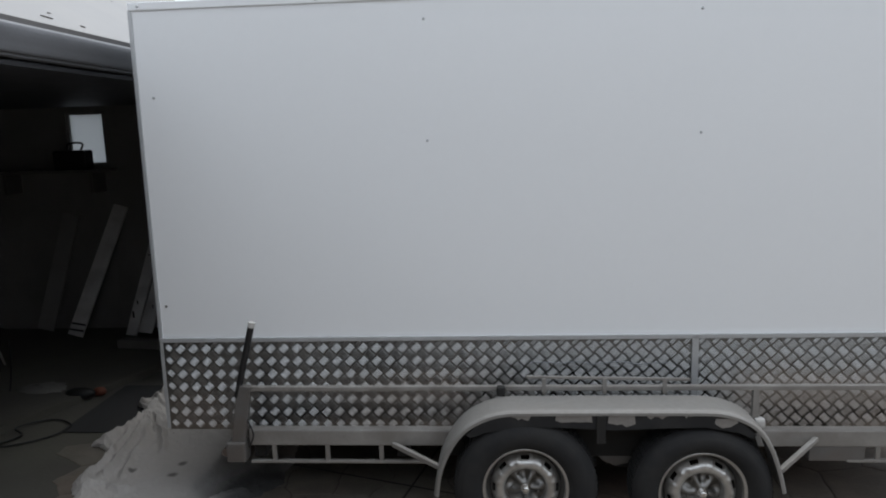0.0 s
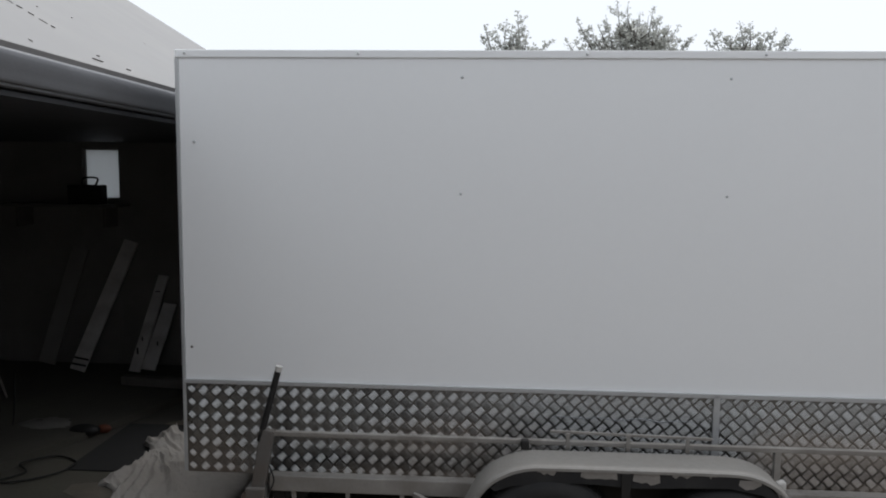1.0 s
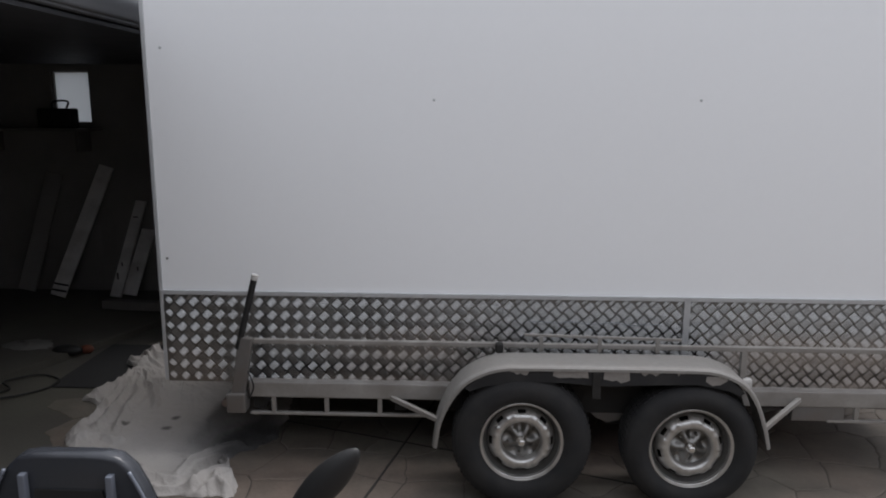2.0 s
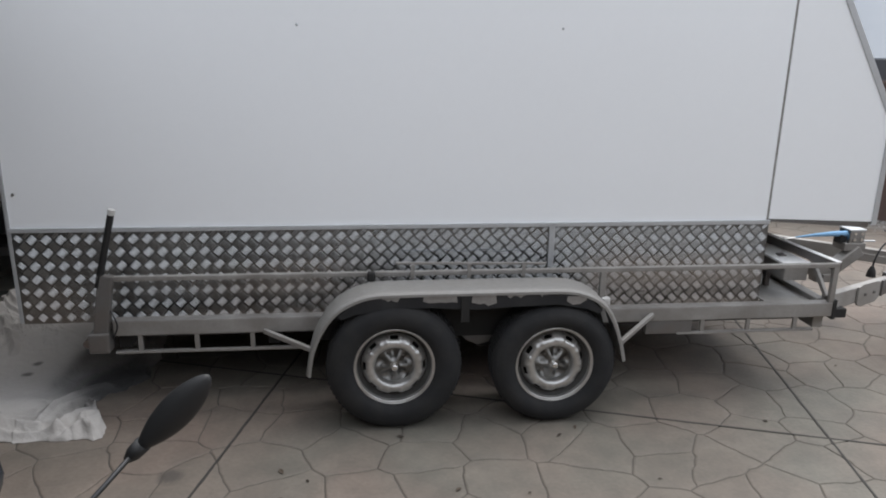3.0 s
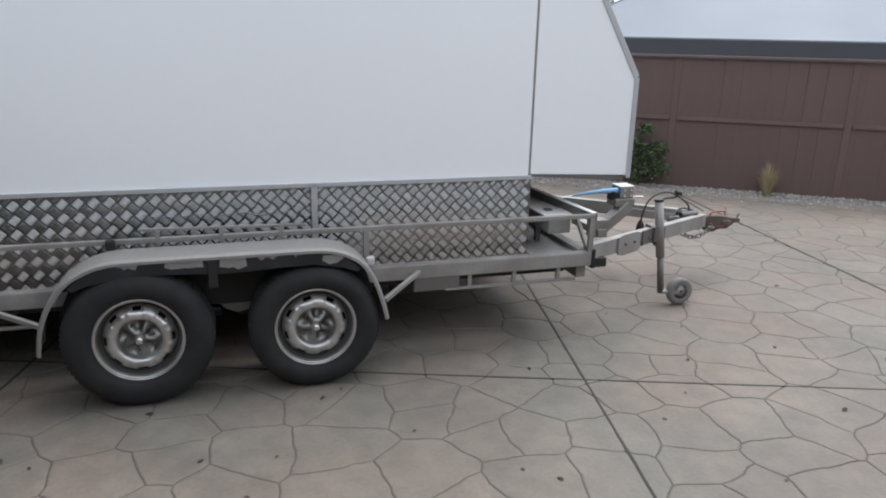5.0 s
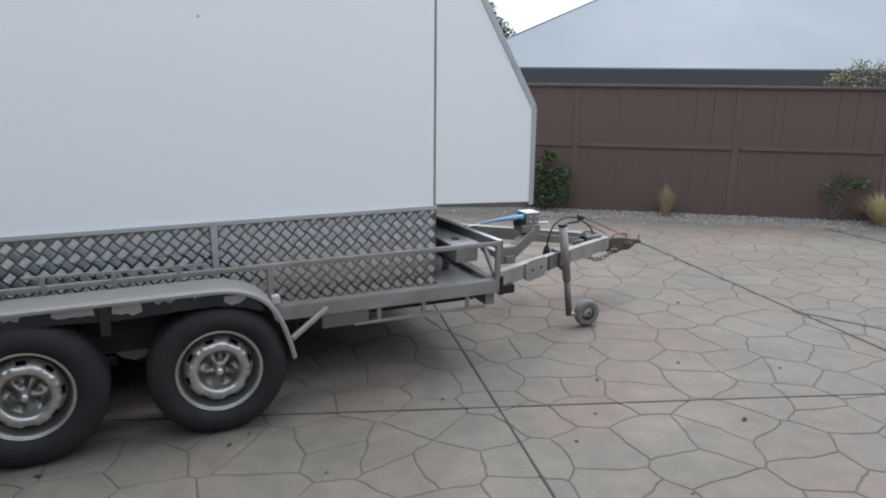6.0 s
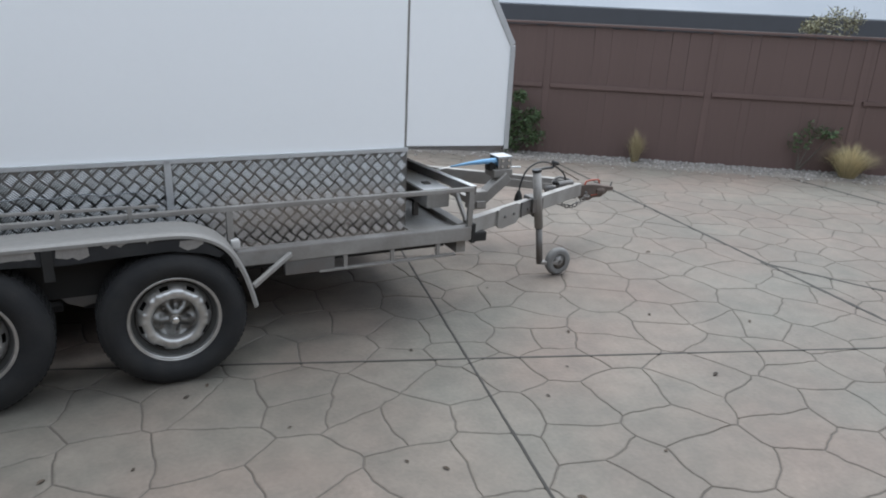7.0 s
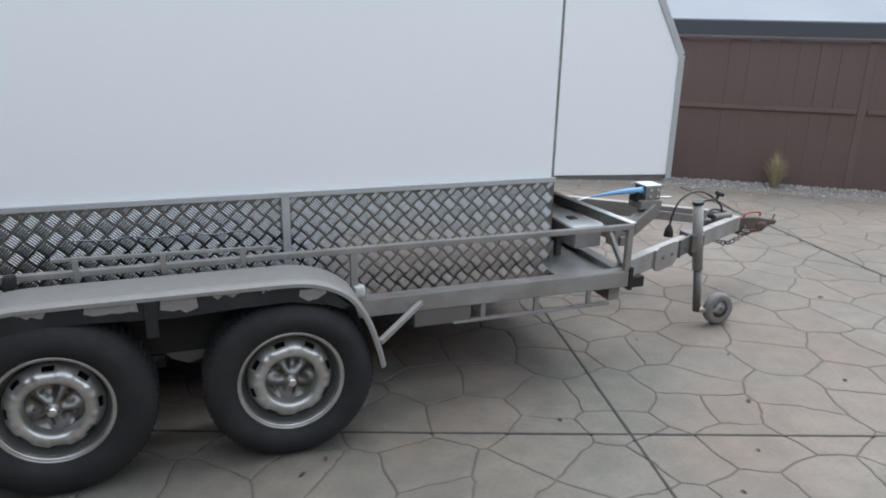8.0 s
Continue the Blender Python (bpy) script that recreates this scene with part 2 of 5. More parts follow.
# road dirt thrown on to the checker plate beside the wheels
for m, dirt in ((ALU, (0.29, 0.262, 0.24)), (ALU_TREAD, (0.44, 0.39, 0.35))):
    for centre, reach in (((-0.75, -0.01, 0.47), 0.24), ((-0.45, -0.01, 0.50), 0.30), ((-0.15, -0.01, 0.54), 0.22), ((1.25, -0.01, 0.50), 0.30), ((1.58, -0.01, 0.47), 0.30), ((1.88, -0.01, 0.47), 0.26), ((-1.75, -0.01, 0.46), 0.14)):
        smudge(m, centre, reach, dirt, 0.25, 0.7 if centre[0] > 1 else 0.45)


# oil spots on the paving
for x, y, reach, most in ((-1.0, -0.742, 0.055, 0.75), (3.08, 0.755, 0.15, 0.5)):
    smudge(PAVING, (x, y, 0), reach, (0.05, 0.045, 0.04), 0.05, most)


# ---- building tools ----
ORIGIN = {}


def thing(name, at, label, category, group="", kind=""):
    """An Empty at the base of a thing that parents its parts."""
    ob = new(name)
    ob.location = at
    ORIGIN[ob] = Vector(at)
    return tagged(ob, label, category, group, kind)


def part(name, bm, material, parent=None, label="", smooth=False, at=None):
    """Links a bmesh, given in world places, as ONE mesh object under a thing or a part."""
    if at is None:
        lo = Vector([min(v.co[i] for v in bm.verts) for i in range(3)])
        hi = Vector([max(v.co[i] for v in bm.verts) for i in range(3)])
        at = (lo + hi) / 2
    at = Vector(at)
    bmesh.ops.translate(bm, verts=bm.verts[:], vec=-at)
    me = bpy.data.meshes.new(name)
    bm.to_mesh(me)
    bm.free()
    me.materials.append(material)
    if smooth:
        for p in me.polygons:
            p.use_smooth = True
    ob = new(name, me)
    ORIGIN[ob] = at
    if parent:
        ob.parent = parent
        ob.location = at - ORIGIN[parent]
    else:
        ob.location = at
    if label:
        tagged(ob, label)
    return ob


def add_box(bm, lo, hi, bevel=0.0, turn=None):
    """A box between two corners, its edges rounded by bevel; turn: a matrix about its centre."""
    c = (Vector(lo) + Vector(hi)) / 2
    s = Vector(hi) - Vector(lo)
    m = Matrix.Translation(c) @ (turn or Matrix()) @ Matrix.Diagonal((abs(s.x), abs(s.y), abs(s.z), 1))
    r = bmesh.ops.create_cube(bm, size=1.0, matrix=m)
    if bevel:
        edges = list({e for v in r["verts"] for e in v.link_edges})
        bmesh.ops.bevel(bm, geom=edges, offset=bevel, segments=2, affect="EDGES", profile=0.6)
    return bm


def boxed(lo, hi, bevel=0.004, turn=None):
    return add_box(bmesh.new(), lo, hi, bevel, turn)


def add_bar(bm, a, b, w, h, bevel=0.003):
    """A rectangular bar from a to b: w across, h upright."""
    a, b = Vector(a), Vector(b)
    d = b - a
    turn = d.to_track_quat("X", "Z").to_matrix().to_4x4()
    m = Matrix.Translation((a + b) / 2) @ turn @ Matrix.Diagonal((d.length, w, h, 1))
    r = bmesh.ops.create_cube(bm, size=1.0, matrix=m)
    if bevel:
        bmesh.ops.bevel(bm, geom=list({e for v in r["verts"] for e in v.link_edges}), offset=bevel, segments=2, affect="EDGES", profile=0.6)
    return bm


def bar(a, b, w, h, bevel=0.003):
    return add_bar(bmesh.new(), a, b, w, h, bevel)


def add_tube(bm, points, radius, sides=10, closed_ends=True):
    """A round tube along points; radius may be a number or one per point."""
    pts = [Vector(p) for p in points]
    radii = radius if isinstance(radius, (list, tuple)) else [radius] * len(pts)
    rings = []
    side = None
    for i, p in enumerate(pts):
        d = (pts[min(i + 1, len(pts) - 1)] - pts[max(i - 1, 0)]).normalized()
        if side is None:
            side = d.orthogonal().normalized()
        side = (side - d * side.dot(d)).normalized()
        up = d.cross(side)
        rings.append([bm.verts.new(p + (side * math.cos(a) + up * math.sin(a)) * radii[i]) for a in (2 * math.pi * k / sides for k in range(sides))])
    for r, s in zip(rings, rings[1:]):
        for k in range(sides):
            bm.faces.new((r[k], r[(k + 1) % sides], s[(k + 1) % sides], s[k]))
    if closed_ends:
        bm.faces.new(rings[0][::-1])
        bm.faces.new(rings[-1])
    return bm


def tube(points, radius, sides=10):
    return add_tube(bmesh.new(), points, radius, sides)


def curve_points(pts, n=8):
    """A smooth line through the given points."""
    p = [Vector(q) for q in pts]
    p = [2 * p[0] - p[1]] + p + [2 * p[-1] - p[-2]]
    out = []
    for i in range(1, len(p) - 2):
        for k in range(n):
            t = k / n
            out.append(0.5 * (2 * p[i] + (p[i + 1] - p[i - 1]) * t + (2 * p[i - 1] - 5 * p[i] + 4 * p[i + 1] - p[i + 2]) * t * t
                              + (3 * p[i] - p[i - 1] - 3 * p[i + 1] + p[i + 2]) * t ** 3))
    return out + [p[-2]]


def prism(outline, y0, y1, bevel=0.0):
    """A slab with an outline in x and z, from y0 to y1."""
    bm = bmesh.new()
    a = [bm.verts.new((x, y0, z)) for x, z in outline]
    b = [bm.verts.new((x, y1, z)) for x, z in outline]
    n = len(a)
    bm.faces.new(a)
    bm.faces.new(b[::-1])
    for i in range(n):
        bm.faces.new((a[i], b[i], b[(i + 1) % n], a[(i + 1) % n]))
    bmesh.ops.recalc_face_normals(bm, faces=bm.faces[:])
    if bevel:
        bmesh.ops.bevel(bm, geom=bm.edges[:], offset=bevel, segments=2, affect="EDGES", profile=0.6)
    return bm


def add_lathe(bm, profile, centre, segments=48, axis="y"):
    """A turned form: profile is (radius, along) pairs, turned about an axis through centre."""
    c = Vector(centre)
    rings = []
    for r, s in profile:
        ring = []
        for k in range(segments):
            a = 2 * math.pi * k / segments
            if axis == "y":
                v = Vector((r * math.cos(a), s, r * math.sin(a)))
            elif axis == "x":
                v = Vector((s, r * math.cos(a), r * math.sin(a)))
            else:
                v = Vector((r * math.cos(a), r * math.sin(a), s))
            ring.append(bm.verts.new(c + v))
        rings.append(ring)
    for p, q in zip(rings, rings[1:]):
        for k in range(segments):
            bm.faces.new((p[k], p[(k + 1) % segments], q[(k + 1) % segments], q[k]))
    return rings


def lathe(profile, centre, segments=48, axis="y", caps=True):
    bm = bmesh.new()
    rings = add_lathe(bm, profile, centre, segments, axis)
    if caps:
        bm.faces.new(rings[0])
        bm.faces.new(rings[-1][::-1])
    bmesh.ops.recalc_face_normals(bm, faces=bm.faces[:])
    return bm


def blob(centre, size, seg=24, rings=14, squash=None):
    """A rounded form of the given half sizes; squash shapes each unit point."""
    bm = bmesh.new()
    bmesh.ops.create_uvsphere(bm, u_segments=seg, v_segments=rings, radius=1.0)
    for v in bm.verts:
        p = squash(v.co.copy()) if squash else v.co
        v.co = Vector(centre) + Vector((p.x * size[0], p.y * size[1], p.z * size[2]))
    return bm


def sq(p):
    return Vector([math.copysign(abs(c) ** 0.75, c) for c in p])


# ---- the ground: one sheet to the horizon, with the stamped paving on it ----
def sheet(x0, x1, y0, y1, z, nx=1, ny=1):
    bm = bmesh.new()
    g = [[bm.verts.new((x0 + (x1 - x0) * i / nx, y0 + (y1 - y0) * j / ny, z)) for j in range(ny + 1)] for i in range(nx + 1)]
    for i in range(nx):
        for j in range(ny):
            bm.faces.new((g[i][j], g[i + 1][j], g[i + 1][j + 1], g[i][j + 1]))
    return bm


ground = part("ground", sheet(-600, 600, -600, 600, -0.005), JOINT)
tagged(ground, "dark earth and grime beneath the paving", "ground", kind="structure")

# the fence line, from one ground point towards another
FENCE_A = Vector((5.60, 3.80, 0))
FENCE_DIR = Vector((2.90, -1.99, 0)).normalized()
FENCE_OUT = Vector((FENCE_DIR.y, -FENCE_DIR.x, 0))  # towards the yard


# ---- the trailer ----
trailer = thing("box_trailer", (0.4, 0.7, 0), "tandem-axle trailer with tall white panel box and checker-plate skirts", "trailer")
REAR, SEAM, NOSE, TOP, SKIRT = -1.865, 2.064, 2.698, 2.585, 0.94
WIDE = 1.36  # the far side of the box
MID = 0.68   # the trailer's centre line

SIDE_REAR = [(REAR, SKIRT), (SEAM - 0.007, SKIRT), (SEAM - 0.007, TOP), (REAR, TOP)]
SLOPE_TOP = 2.035
SIDE_FRONT = [(SEAM + 0.007, SKIRT + 0.01), (NOSE, SKIRT - 0.015), (NOSE, 1.482), (SEAM + 0.007, 2.535)]
for y0, y1 in ((0.0, 0.03), (WIDE - 0.03, WIDE)):
    part("side_panel", prism(SIDE_REAR, y0, y1, 0.002), WHITE_PANEL, trailer, "white sandwich panel")
    part("nose_panel", prism(SIDE_FRONT, y0, y1, 0.002), WHITE_PANEL, trailer, "white sloped nose panel")
part("seam_strip", boxed((SEAM - 0.007, 0.006, SKIRT), (SEAM + 0.007, 0.034, 2.55), 0.001), GALV, trailer, "grey seam strip between panels")
part("roof", boxed((REAR, 0.001, TOP - 0.03), (SLOPE_TOP, WIDE - 0.001, TOP + 0.004), 0.003), WHITE_PANEL, trailer)
part("rear_panel", boxed((REAR + 0.002, 0.031, 0.5), (REAR + 0.03, WIDE - 0.031, TOP - 0.031), 0.002), WHITE_PANEL, trailer)
part("front_panel", boxed((NOSE - 0.03, 0.031, SKIRT), (NOSE - 0.002, WIDE - 0.031, 1.47), 0.002), WHITE_PANEL, trailer)
part("sloped_panel", bar((NOSE - 0.02, WIDE / 2, 1.475), (SLOPE_TOP, WIDE / 2, TOP - 0.02), WIDE - 0.064, 0.03), WHITE_PANEL, trailer)
part("nose_floor", boxed((SEAM, 0.031, SKIRT + 0.012), (NOSE - 0.031, WIDE - 0.031, SKIRT + 0.04), 0.002), GALV, trailer)
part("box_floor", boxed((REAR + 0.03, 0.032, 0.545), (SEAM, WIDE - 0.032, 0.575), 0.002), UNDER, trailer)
part("nose_sill", prism([(SEAM + 0.01, 0.947), (NOSE - 0.03, 0.923), (NOSE - 0.03, 0.892), (SEAM + 0.01, 0.934)], 0.004, 0.028, 0.002), GALV_DARK, trailer, "dark grey sill under the nose")
part("bulkhead", boxed((SEAM - 0.02, 0.032, 0.575), (SEAM, WIDE - 0.032, SKIRT + 0.012), 0.002), GALV_DARK, trailer)

# edge trims
part("roof_trim", boxed((REAR - 0.006, -0.008, TOP - 0.004), (SLOPE_TOP + 0.02, 0.03, TOP + 0.034), 0.004), WHITE_PANEL, trailer, "white edge trim")
part("corner_trim", boxed((REAR - 0.008, -0.006, 0.45), (REAR + 0.012, 0.03, TOP - 0.005), 0.003), TRIM, trailer, "aluminium corner trim")
part("nose_trim", boxed((NOSE - 0.018, -0.006, SKIRT - 0.032), (NOSE + 0.012, 0.03, 1.484), 0.003), TRIM, trailer, "aluminium edge trim")
part("slope_trim", bar((NOSE - 0.004, 0.012, 1.486), (SLOPE_TOP + 0.01, 0.012, TOP), 0.036, 0.034, 0.003), TRIM, trailer, "aluminium edge trim")

# screws in the white side
for x, z in ((-1.82, 1.114), (-0.439, 1.923), (0.854, 1.926), (-0.439, 2.49), (0.846, 2.488), (-1.783, 2.168), (-1.82, 2.60), (-0.95, 2.60), (0.16, 2.60), (1.0, 2.60), (2.0, 2.50)):
    y = -0.008 if z > TOP else 0.0
    part("screw", lathe([(0.0070, 0.001), (0.0065, -0.003), (0.0035, -0.006)], (x, y, z), 10), TRIM if z > 1.2 else GALV_DARK, trailer, at=(x, y, z))


def checker_plate(x0, x1, z0, z1, y):
    """Quintet checker plate: groups of five raised bars, turned one way and the other by turns."""
    plate = part("checker_plate", boxed((x0, y, z0), (x1, y + 0.004, z1), 0.001), ALU, trailer, "bare aluminium checker plate")
    verts, faces = [], []
    step = 0.0685
    bar_len, bar_w, pitch, high = 0.043, 0.0068, 0.0090, 0.0023
    for jz in range(-1, int((SKIRT - 0.40) / (step / 2)) + 2):
        cz = 0.44 + jz * step / 2
        for ix in range(int((x1 - x0) / step) + 2):
            cx = REAR + round((x0 - REAR) / step) * step + ix * step + (step / 2 if jz % 2 else 0)
            lean = radians(45 if jz % 2 == 0 else -45)
            ux, uz = math.cos(lean), math.sin(lean)
            for k in range(-2, 3):
                px, pz = cx - uz * pitch * k, cz + ux * pitch * k
                ends = [(px - ux * bar_len / 2, pz - uz * bar_len / 2), (px + ux * bar_len / 2, pz + uz * bar_len / 2)]
                if any(not (x0 + 0.002 < ex < x1 - 0.002 and z0 + 0.002 < ez < z1 - 0.002) for ex, ez in ends):
                    continue
                n = len(verts)
                for f, g in ((-0.5, 0), (-0.3, -0.5), (0.3, -0.5), (0.5, 0), (0.3, 0.5), (-0.3, 0.5)):
                    verts.append((px + ux * bar_len * f - uz * bar_w * g, y, pz + uz * bar_len * f + ux * bar_w * g))
                for f in (-0.28, 0.28):
                    verts.append((px + ux * bar_len * f, y - high, pz + uz * bar_len * f))
                a, b = n + 6, n + 7
                faces += [(n, n + 1, a), (n + 1, n + 2, b, a), (n + 2, n + 3, b), (n + 3, n + 4, b), (n + 4, n + 5, a, b), (n + 5, n, a)]
    me = bpy.data.meshes.new("tread")
    me.from_pydata([(v[0] - ORIGIN[plate].x, v[1] - ORIGIN[plate].y, v[2] - ORIGIN[plate].z) for v in verts], [], faces)
    me.materials.append(ALU_TREAD)
    ob = new("tread", me)
    ob.parent = plate
    tagged(ob, "raised tread pattern", kind="stuff")
    return plate


DIVIDE = 0.855
checker_plate(REAR + 0.012, DIVIDE - 0.001, 0.447, SKIRT - 0.004, -0.006)
checker_plate(DIVIDE + 0.001, 2.072, 0.447, SKIRT - 0.004, -0.006)
rng = random.Random(9)
crease = [(0.05 + 0.075 * k, -0.0062, 0.806 - 0.0012 * k + rng.uniform(-0.007, 0.007)) for k in range(10)]
part("dent_crease", tube(curve_points(crease, 4), 0.0026, 6), ALU, trailer, "wavy dent along the plate")
part("divider_strip", boxed((DIVIDE - 0.016, -0.014, 0.46), (DIVIDE + 0.016, -0.004, SKIRT), 0.002), TRIM, trailer, "flat aluminium joint strip")
part("skirt_trim", boxed((REAR, -0.014, SKIRT - 0.016), (2.074, -0.001, SKIRT + 0.006), 0.002), TRIM, trailer, "aluminium edge strip")

# chassis
for y in (-0.17, WIDE + 0.17):
    part("side_beam", boxed((-1.36, y - 0.03, 0.446), (2.39, y + 0.03, 0.526), 0.006), GALV, trailer, "galvanised steel beam")
# beams below the box are near-black for shade, the open front one plain galvanised
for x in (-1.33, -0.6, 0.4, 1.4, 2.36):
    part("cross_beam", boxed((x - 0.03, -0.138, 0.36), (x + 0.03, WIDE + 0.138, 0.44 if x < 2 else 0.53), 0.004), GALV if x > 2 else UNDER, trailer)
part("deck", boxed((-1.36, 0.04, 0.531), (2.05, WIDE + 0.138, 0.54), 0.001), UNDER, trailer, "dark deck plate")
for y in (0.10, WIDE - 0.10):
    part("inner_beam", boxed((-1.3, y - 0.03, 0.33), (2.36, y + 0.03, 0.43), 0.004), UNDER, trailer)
part("front_floor", boxed((2.06, -0.138, 0.495), (2.328, WIDE + 0.138, 0.505), 0.001), GALV, trailer, "galvanised front floor plate")
part("end_cap", boxed((2.392, -0.202, 0.43), (2.412, -0.138, 0.54), 0.001), UNDER, trailer)

# rails along the near side and the far side
for y, tag in ((-0.185, 1), (WIDE + 0.185, 0)):
    part("top_rail", bar((-1.37, y, 0.738), (2.395, y, 0.736), 0.028, 0.024, 0.004), GALV, trailer, "galvanised side rail")
    for x in ((1.09, 2.38) if tag else (-1.36, 1.09, 2.38)):
        part("rail_post", boxed((x - 0.015, y - 0.012, 0.526), (x + 0.015, y + 0.012, 0.726), 0.003), GALV, trailer)
part("tie_rail", bar((0.018, -0.165, 0.784), (0.79, -0.165, 0.769), 0.014, 0.014, 0.003), GALV, trailer, "thin tie-down rail")
for x in (0.10, 0.385, 0.665):
    part("tie_post", boxed((x - 0.010, -0.207, 0.712), (x + 0.010, -0.201, 0.790), 0.001), GALV, trailer)
# rail in darker steel for its shaded face; white strip for sky on its top
part("front_rail", bar((2.392, -0.19, 0.727), (2.315, 0.62, 0.730), 0.040, 0.046, 0.004), GALV_DARK, trailer, "galvanised front rail")
part("rail_edge", bar((2.392, -0.19, 0.753), (2.315, 0.62, 0.756), 0.034, 0.004, 0.001), LID, trailer, "pale strip for the sky's reflection on the rail")
part("front_brace", bar((2.366, -0.08, 0.508), (2.366, 0.52, 0.508), 0.04, 0.04, 0.004), GALV, trailer)
part("corner_strut", bar((2.375, 0.02, 0.713), (2.385, -0.14, 0.54), 0.02, 0.025, 0.003), GALV, trailer)
part("front_post", boxed((2.32, 0.36, 0.505), (2.35, 0.39, 0.72), 0.003), GALV_DARK, trailer)

# rear gate post with its dark lever and foot
part("gate_post", bar((-1.425, -0.195, 0.40), (-1.365, -0.195, 0.76), 0.04, 0.07, 0.006), GALV_DARK, trailer, "weathered steel gate post")
part("gate_foot", boxed((-1.47, -0.235, 0.37), (-1.375, -0.15, 0.47), 0.008), GALV_DARK, trailer)
lever = part("gate_lever", tube([(-1.405, -0.2, 0.70), (-1.31, -0.2, 1.055)], 0.016, 12), BLACK_TUBE, trailer, "black gate lever")
part("lever_tip", tube([(-1.31, -0.2, 1.055), (-1.303, -0.2, 1.08)], 0.017, 12), BOARD_WHITE, lever, "pale worn tip")
part("hinge_bolt", lathe([(0.02, -0.03), (0.02, 0.03)], (-1.475, -0.2, 0.42), 12), RUST, trailer)
part("brake_cable", tube(curve_points([(-1.37, -0.205, 0.60), (-1.345, -0.21, 0.55), (-1.335, -0.21, 0.50), (-1.36, -0.205, 0.44)]), 0.004, 6), BLACK_TUBE, trailer)

# ladder-like tie bars under the beam
for x0, x1, z, posts in ((-1.36, -0.47, 0.357, (-1.24, -0.97, -0.70)), (1.52, 2.30, 0.372, (1.66, 1.92, 2.19))):
    part("tie_bar", bar((x0, -0.185, z), (x1, -0.185, z), 0.022, 0.014, 0.003), GALV, trailer)
    for x in posts:
        part("tie_post", boxed((x - 0.011, -0.192, z + 0.006), (x + 0.011, -0.178, 0.448), 0.002), GALV, trailer)

# mudguard over both wheels
GUARD = [(-0.425, 0.30), (-0.405, 0.42), (-0.36, 0.53), (-0.29, 0.625), (-0.20, 0.682), (-0.10, 0.711), (0.05, 0.716), (0.40, 0.717), (0.72, 0.717),
         (0.86, 0.712), (0.96, 0.684), (1.04, 0.63), (1.098, 0.54), (1.138, 0.43), (1.163, 0.33)]


def guard_mesh(far=False):
    line = [Vector((p.x, 0, p.z)) for p in curve_points([(x, 0, z) for x, z in GUARD], 5)]
    bm = bmesh.new()
    section = [(-0.235, 0.0), (-0.40, 0.0), (-0.416, -0.004), (-0.423, -0.011), (-0.424, -0.024), (-0.419, -0.024), (-0.417, -0.013), (-0.398, -0.006), (-0.235, -0.006)]
    rings = []
    for i, p in enumerate(line):
        d = (line[min(i + 1, len(line) - 1)] - line[max(i - 1, 0)]).normalized()
        out = Vector((-d.z, 0, d.x))
        rings.append([bm.verts.new(p + out * s + Vector((0, y, 0))) for y, s in section])
    n = len(section)
    for r, s in zip(rings, rings[1:]):
        for k in range(n):
            bm.faces.new((r[k], r[(k + 1) % n], s[(k + 1) % n], s[k]))
    bm.faces.new(rings[0])
    bm.faces.new(rings[-1][::-1])
    if far:
        for v in bm.verts:
            v.co.y = WIDE - v.co.y
    bmesh.ops.recalc_face_normals(bm, faces=bm.faces[:])
    return bm


part("mudguard", guard_mesh(True), GUARD_STEEL, trailer, "scuffed galvanised tandem mudguard")
guard = part("mudguard", guard_mesh(), GUARD_STEEL, trailer, "scuffed galvanised tandem mudguard", smooth=False)
# near-black sheets that stand in for the shade behind the wheels
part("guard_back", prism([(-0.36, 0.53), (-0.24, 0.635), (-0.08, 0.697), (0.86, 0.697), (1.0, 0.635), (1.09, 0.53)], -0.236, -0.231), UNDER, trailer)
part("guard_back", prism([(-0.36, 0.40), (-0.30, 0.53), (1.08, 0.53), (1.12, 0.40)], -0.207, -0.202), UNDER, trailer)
part("guard_skirt", prism([(-0.27, 0.60), (-0.19, 0.664), (-0.08, 0.692), (0.86, 0.692), (0.95, 0.664), (1.02, 0.60), (1.0, 0.585), (0.94, 0.61), (0.80, 0.636), (0.62, 0.632), (0.40, 0.622), (0.18, 0.634), (0.0, 0.638), (-0.18, 0.61), (-0.25, 0.585)], -0.4175, -0.413), SKIRT_PAINT, guard, "flaking black painted skirt")
part("guard_bracket", boxed((0.318, -0.425, 0.56), (0.358, -0.418, 0.69), 0.002), UNDER, guard)
rng = random.Random(5)
for x0, x1, z0, z1 in ((0.135, 0.300, 0.650, 0.692), (0.368, 0.49, 0.640, 0.692), (0.835, 0.935, 0.636, 0.678), (-0.06, 0.03, 0.672, 0.691), (0.54, 0.64, 0.674, 0.692), (0.70, 0.76, 0.678, 0.692)):
    lower = [(x0 + (x1 - x0) * k / 6, z0 + rng.uniform(-0.003, 0.014) + (0.012 if k in (0, 6) else 0)) for k in range(7)]
    part("bare_patch", prism(lower + [(x1 - 0.004, z1), (x0 + 0.004, z1)], -0.4186, -0.4176), BARE, guard, "pale bare patch of flaked paint")
part("guard_stay", bar((-0.64, -0.2, 0.455), (-0.40, -0.35, 0.41), 0.022, 0.022, 0.003), GALV, trailer)
part("guard_stay", bar((1.372, -0.2, 0.487), (1.15, -0.36, 0.405), 0.022, 0.022, 0.003), GALV, trailer)
part("guard_clamp", boxed((1.085, -0.22, 0.545), (1.13, -0.175, 0.59), 0.01), BOARD_WHITE, trailer, "whitish clamp block")
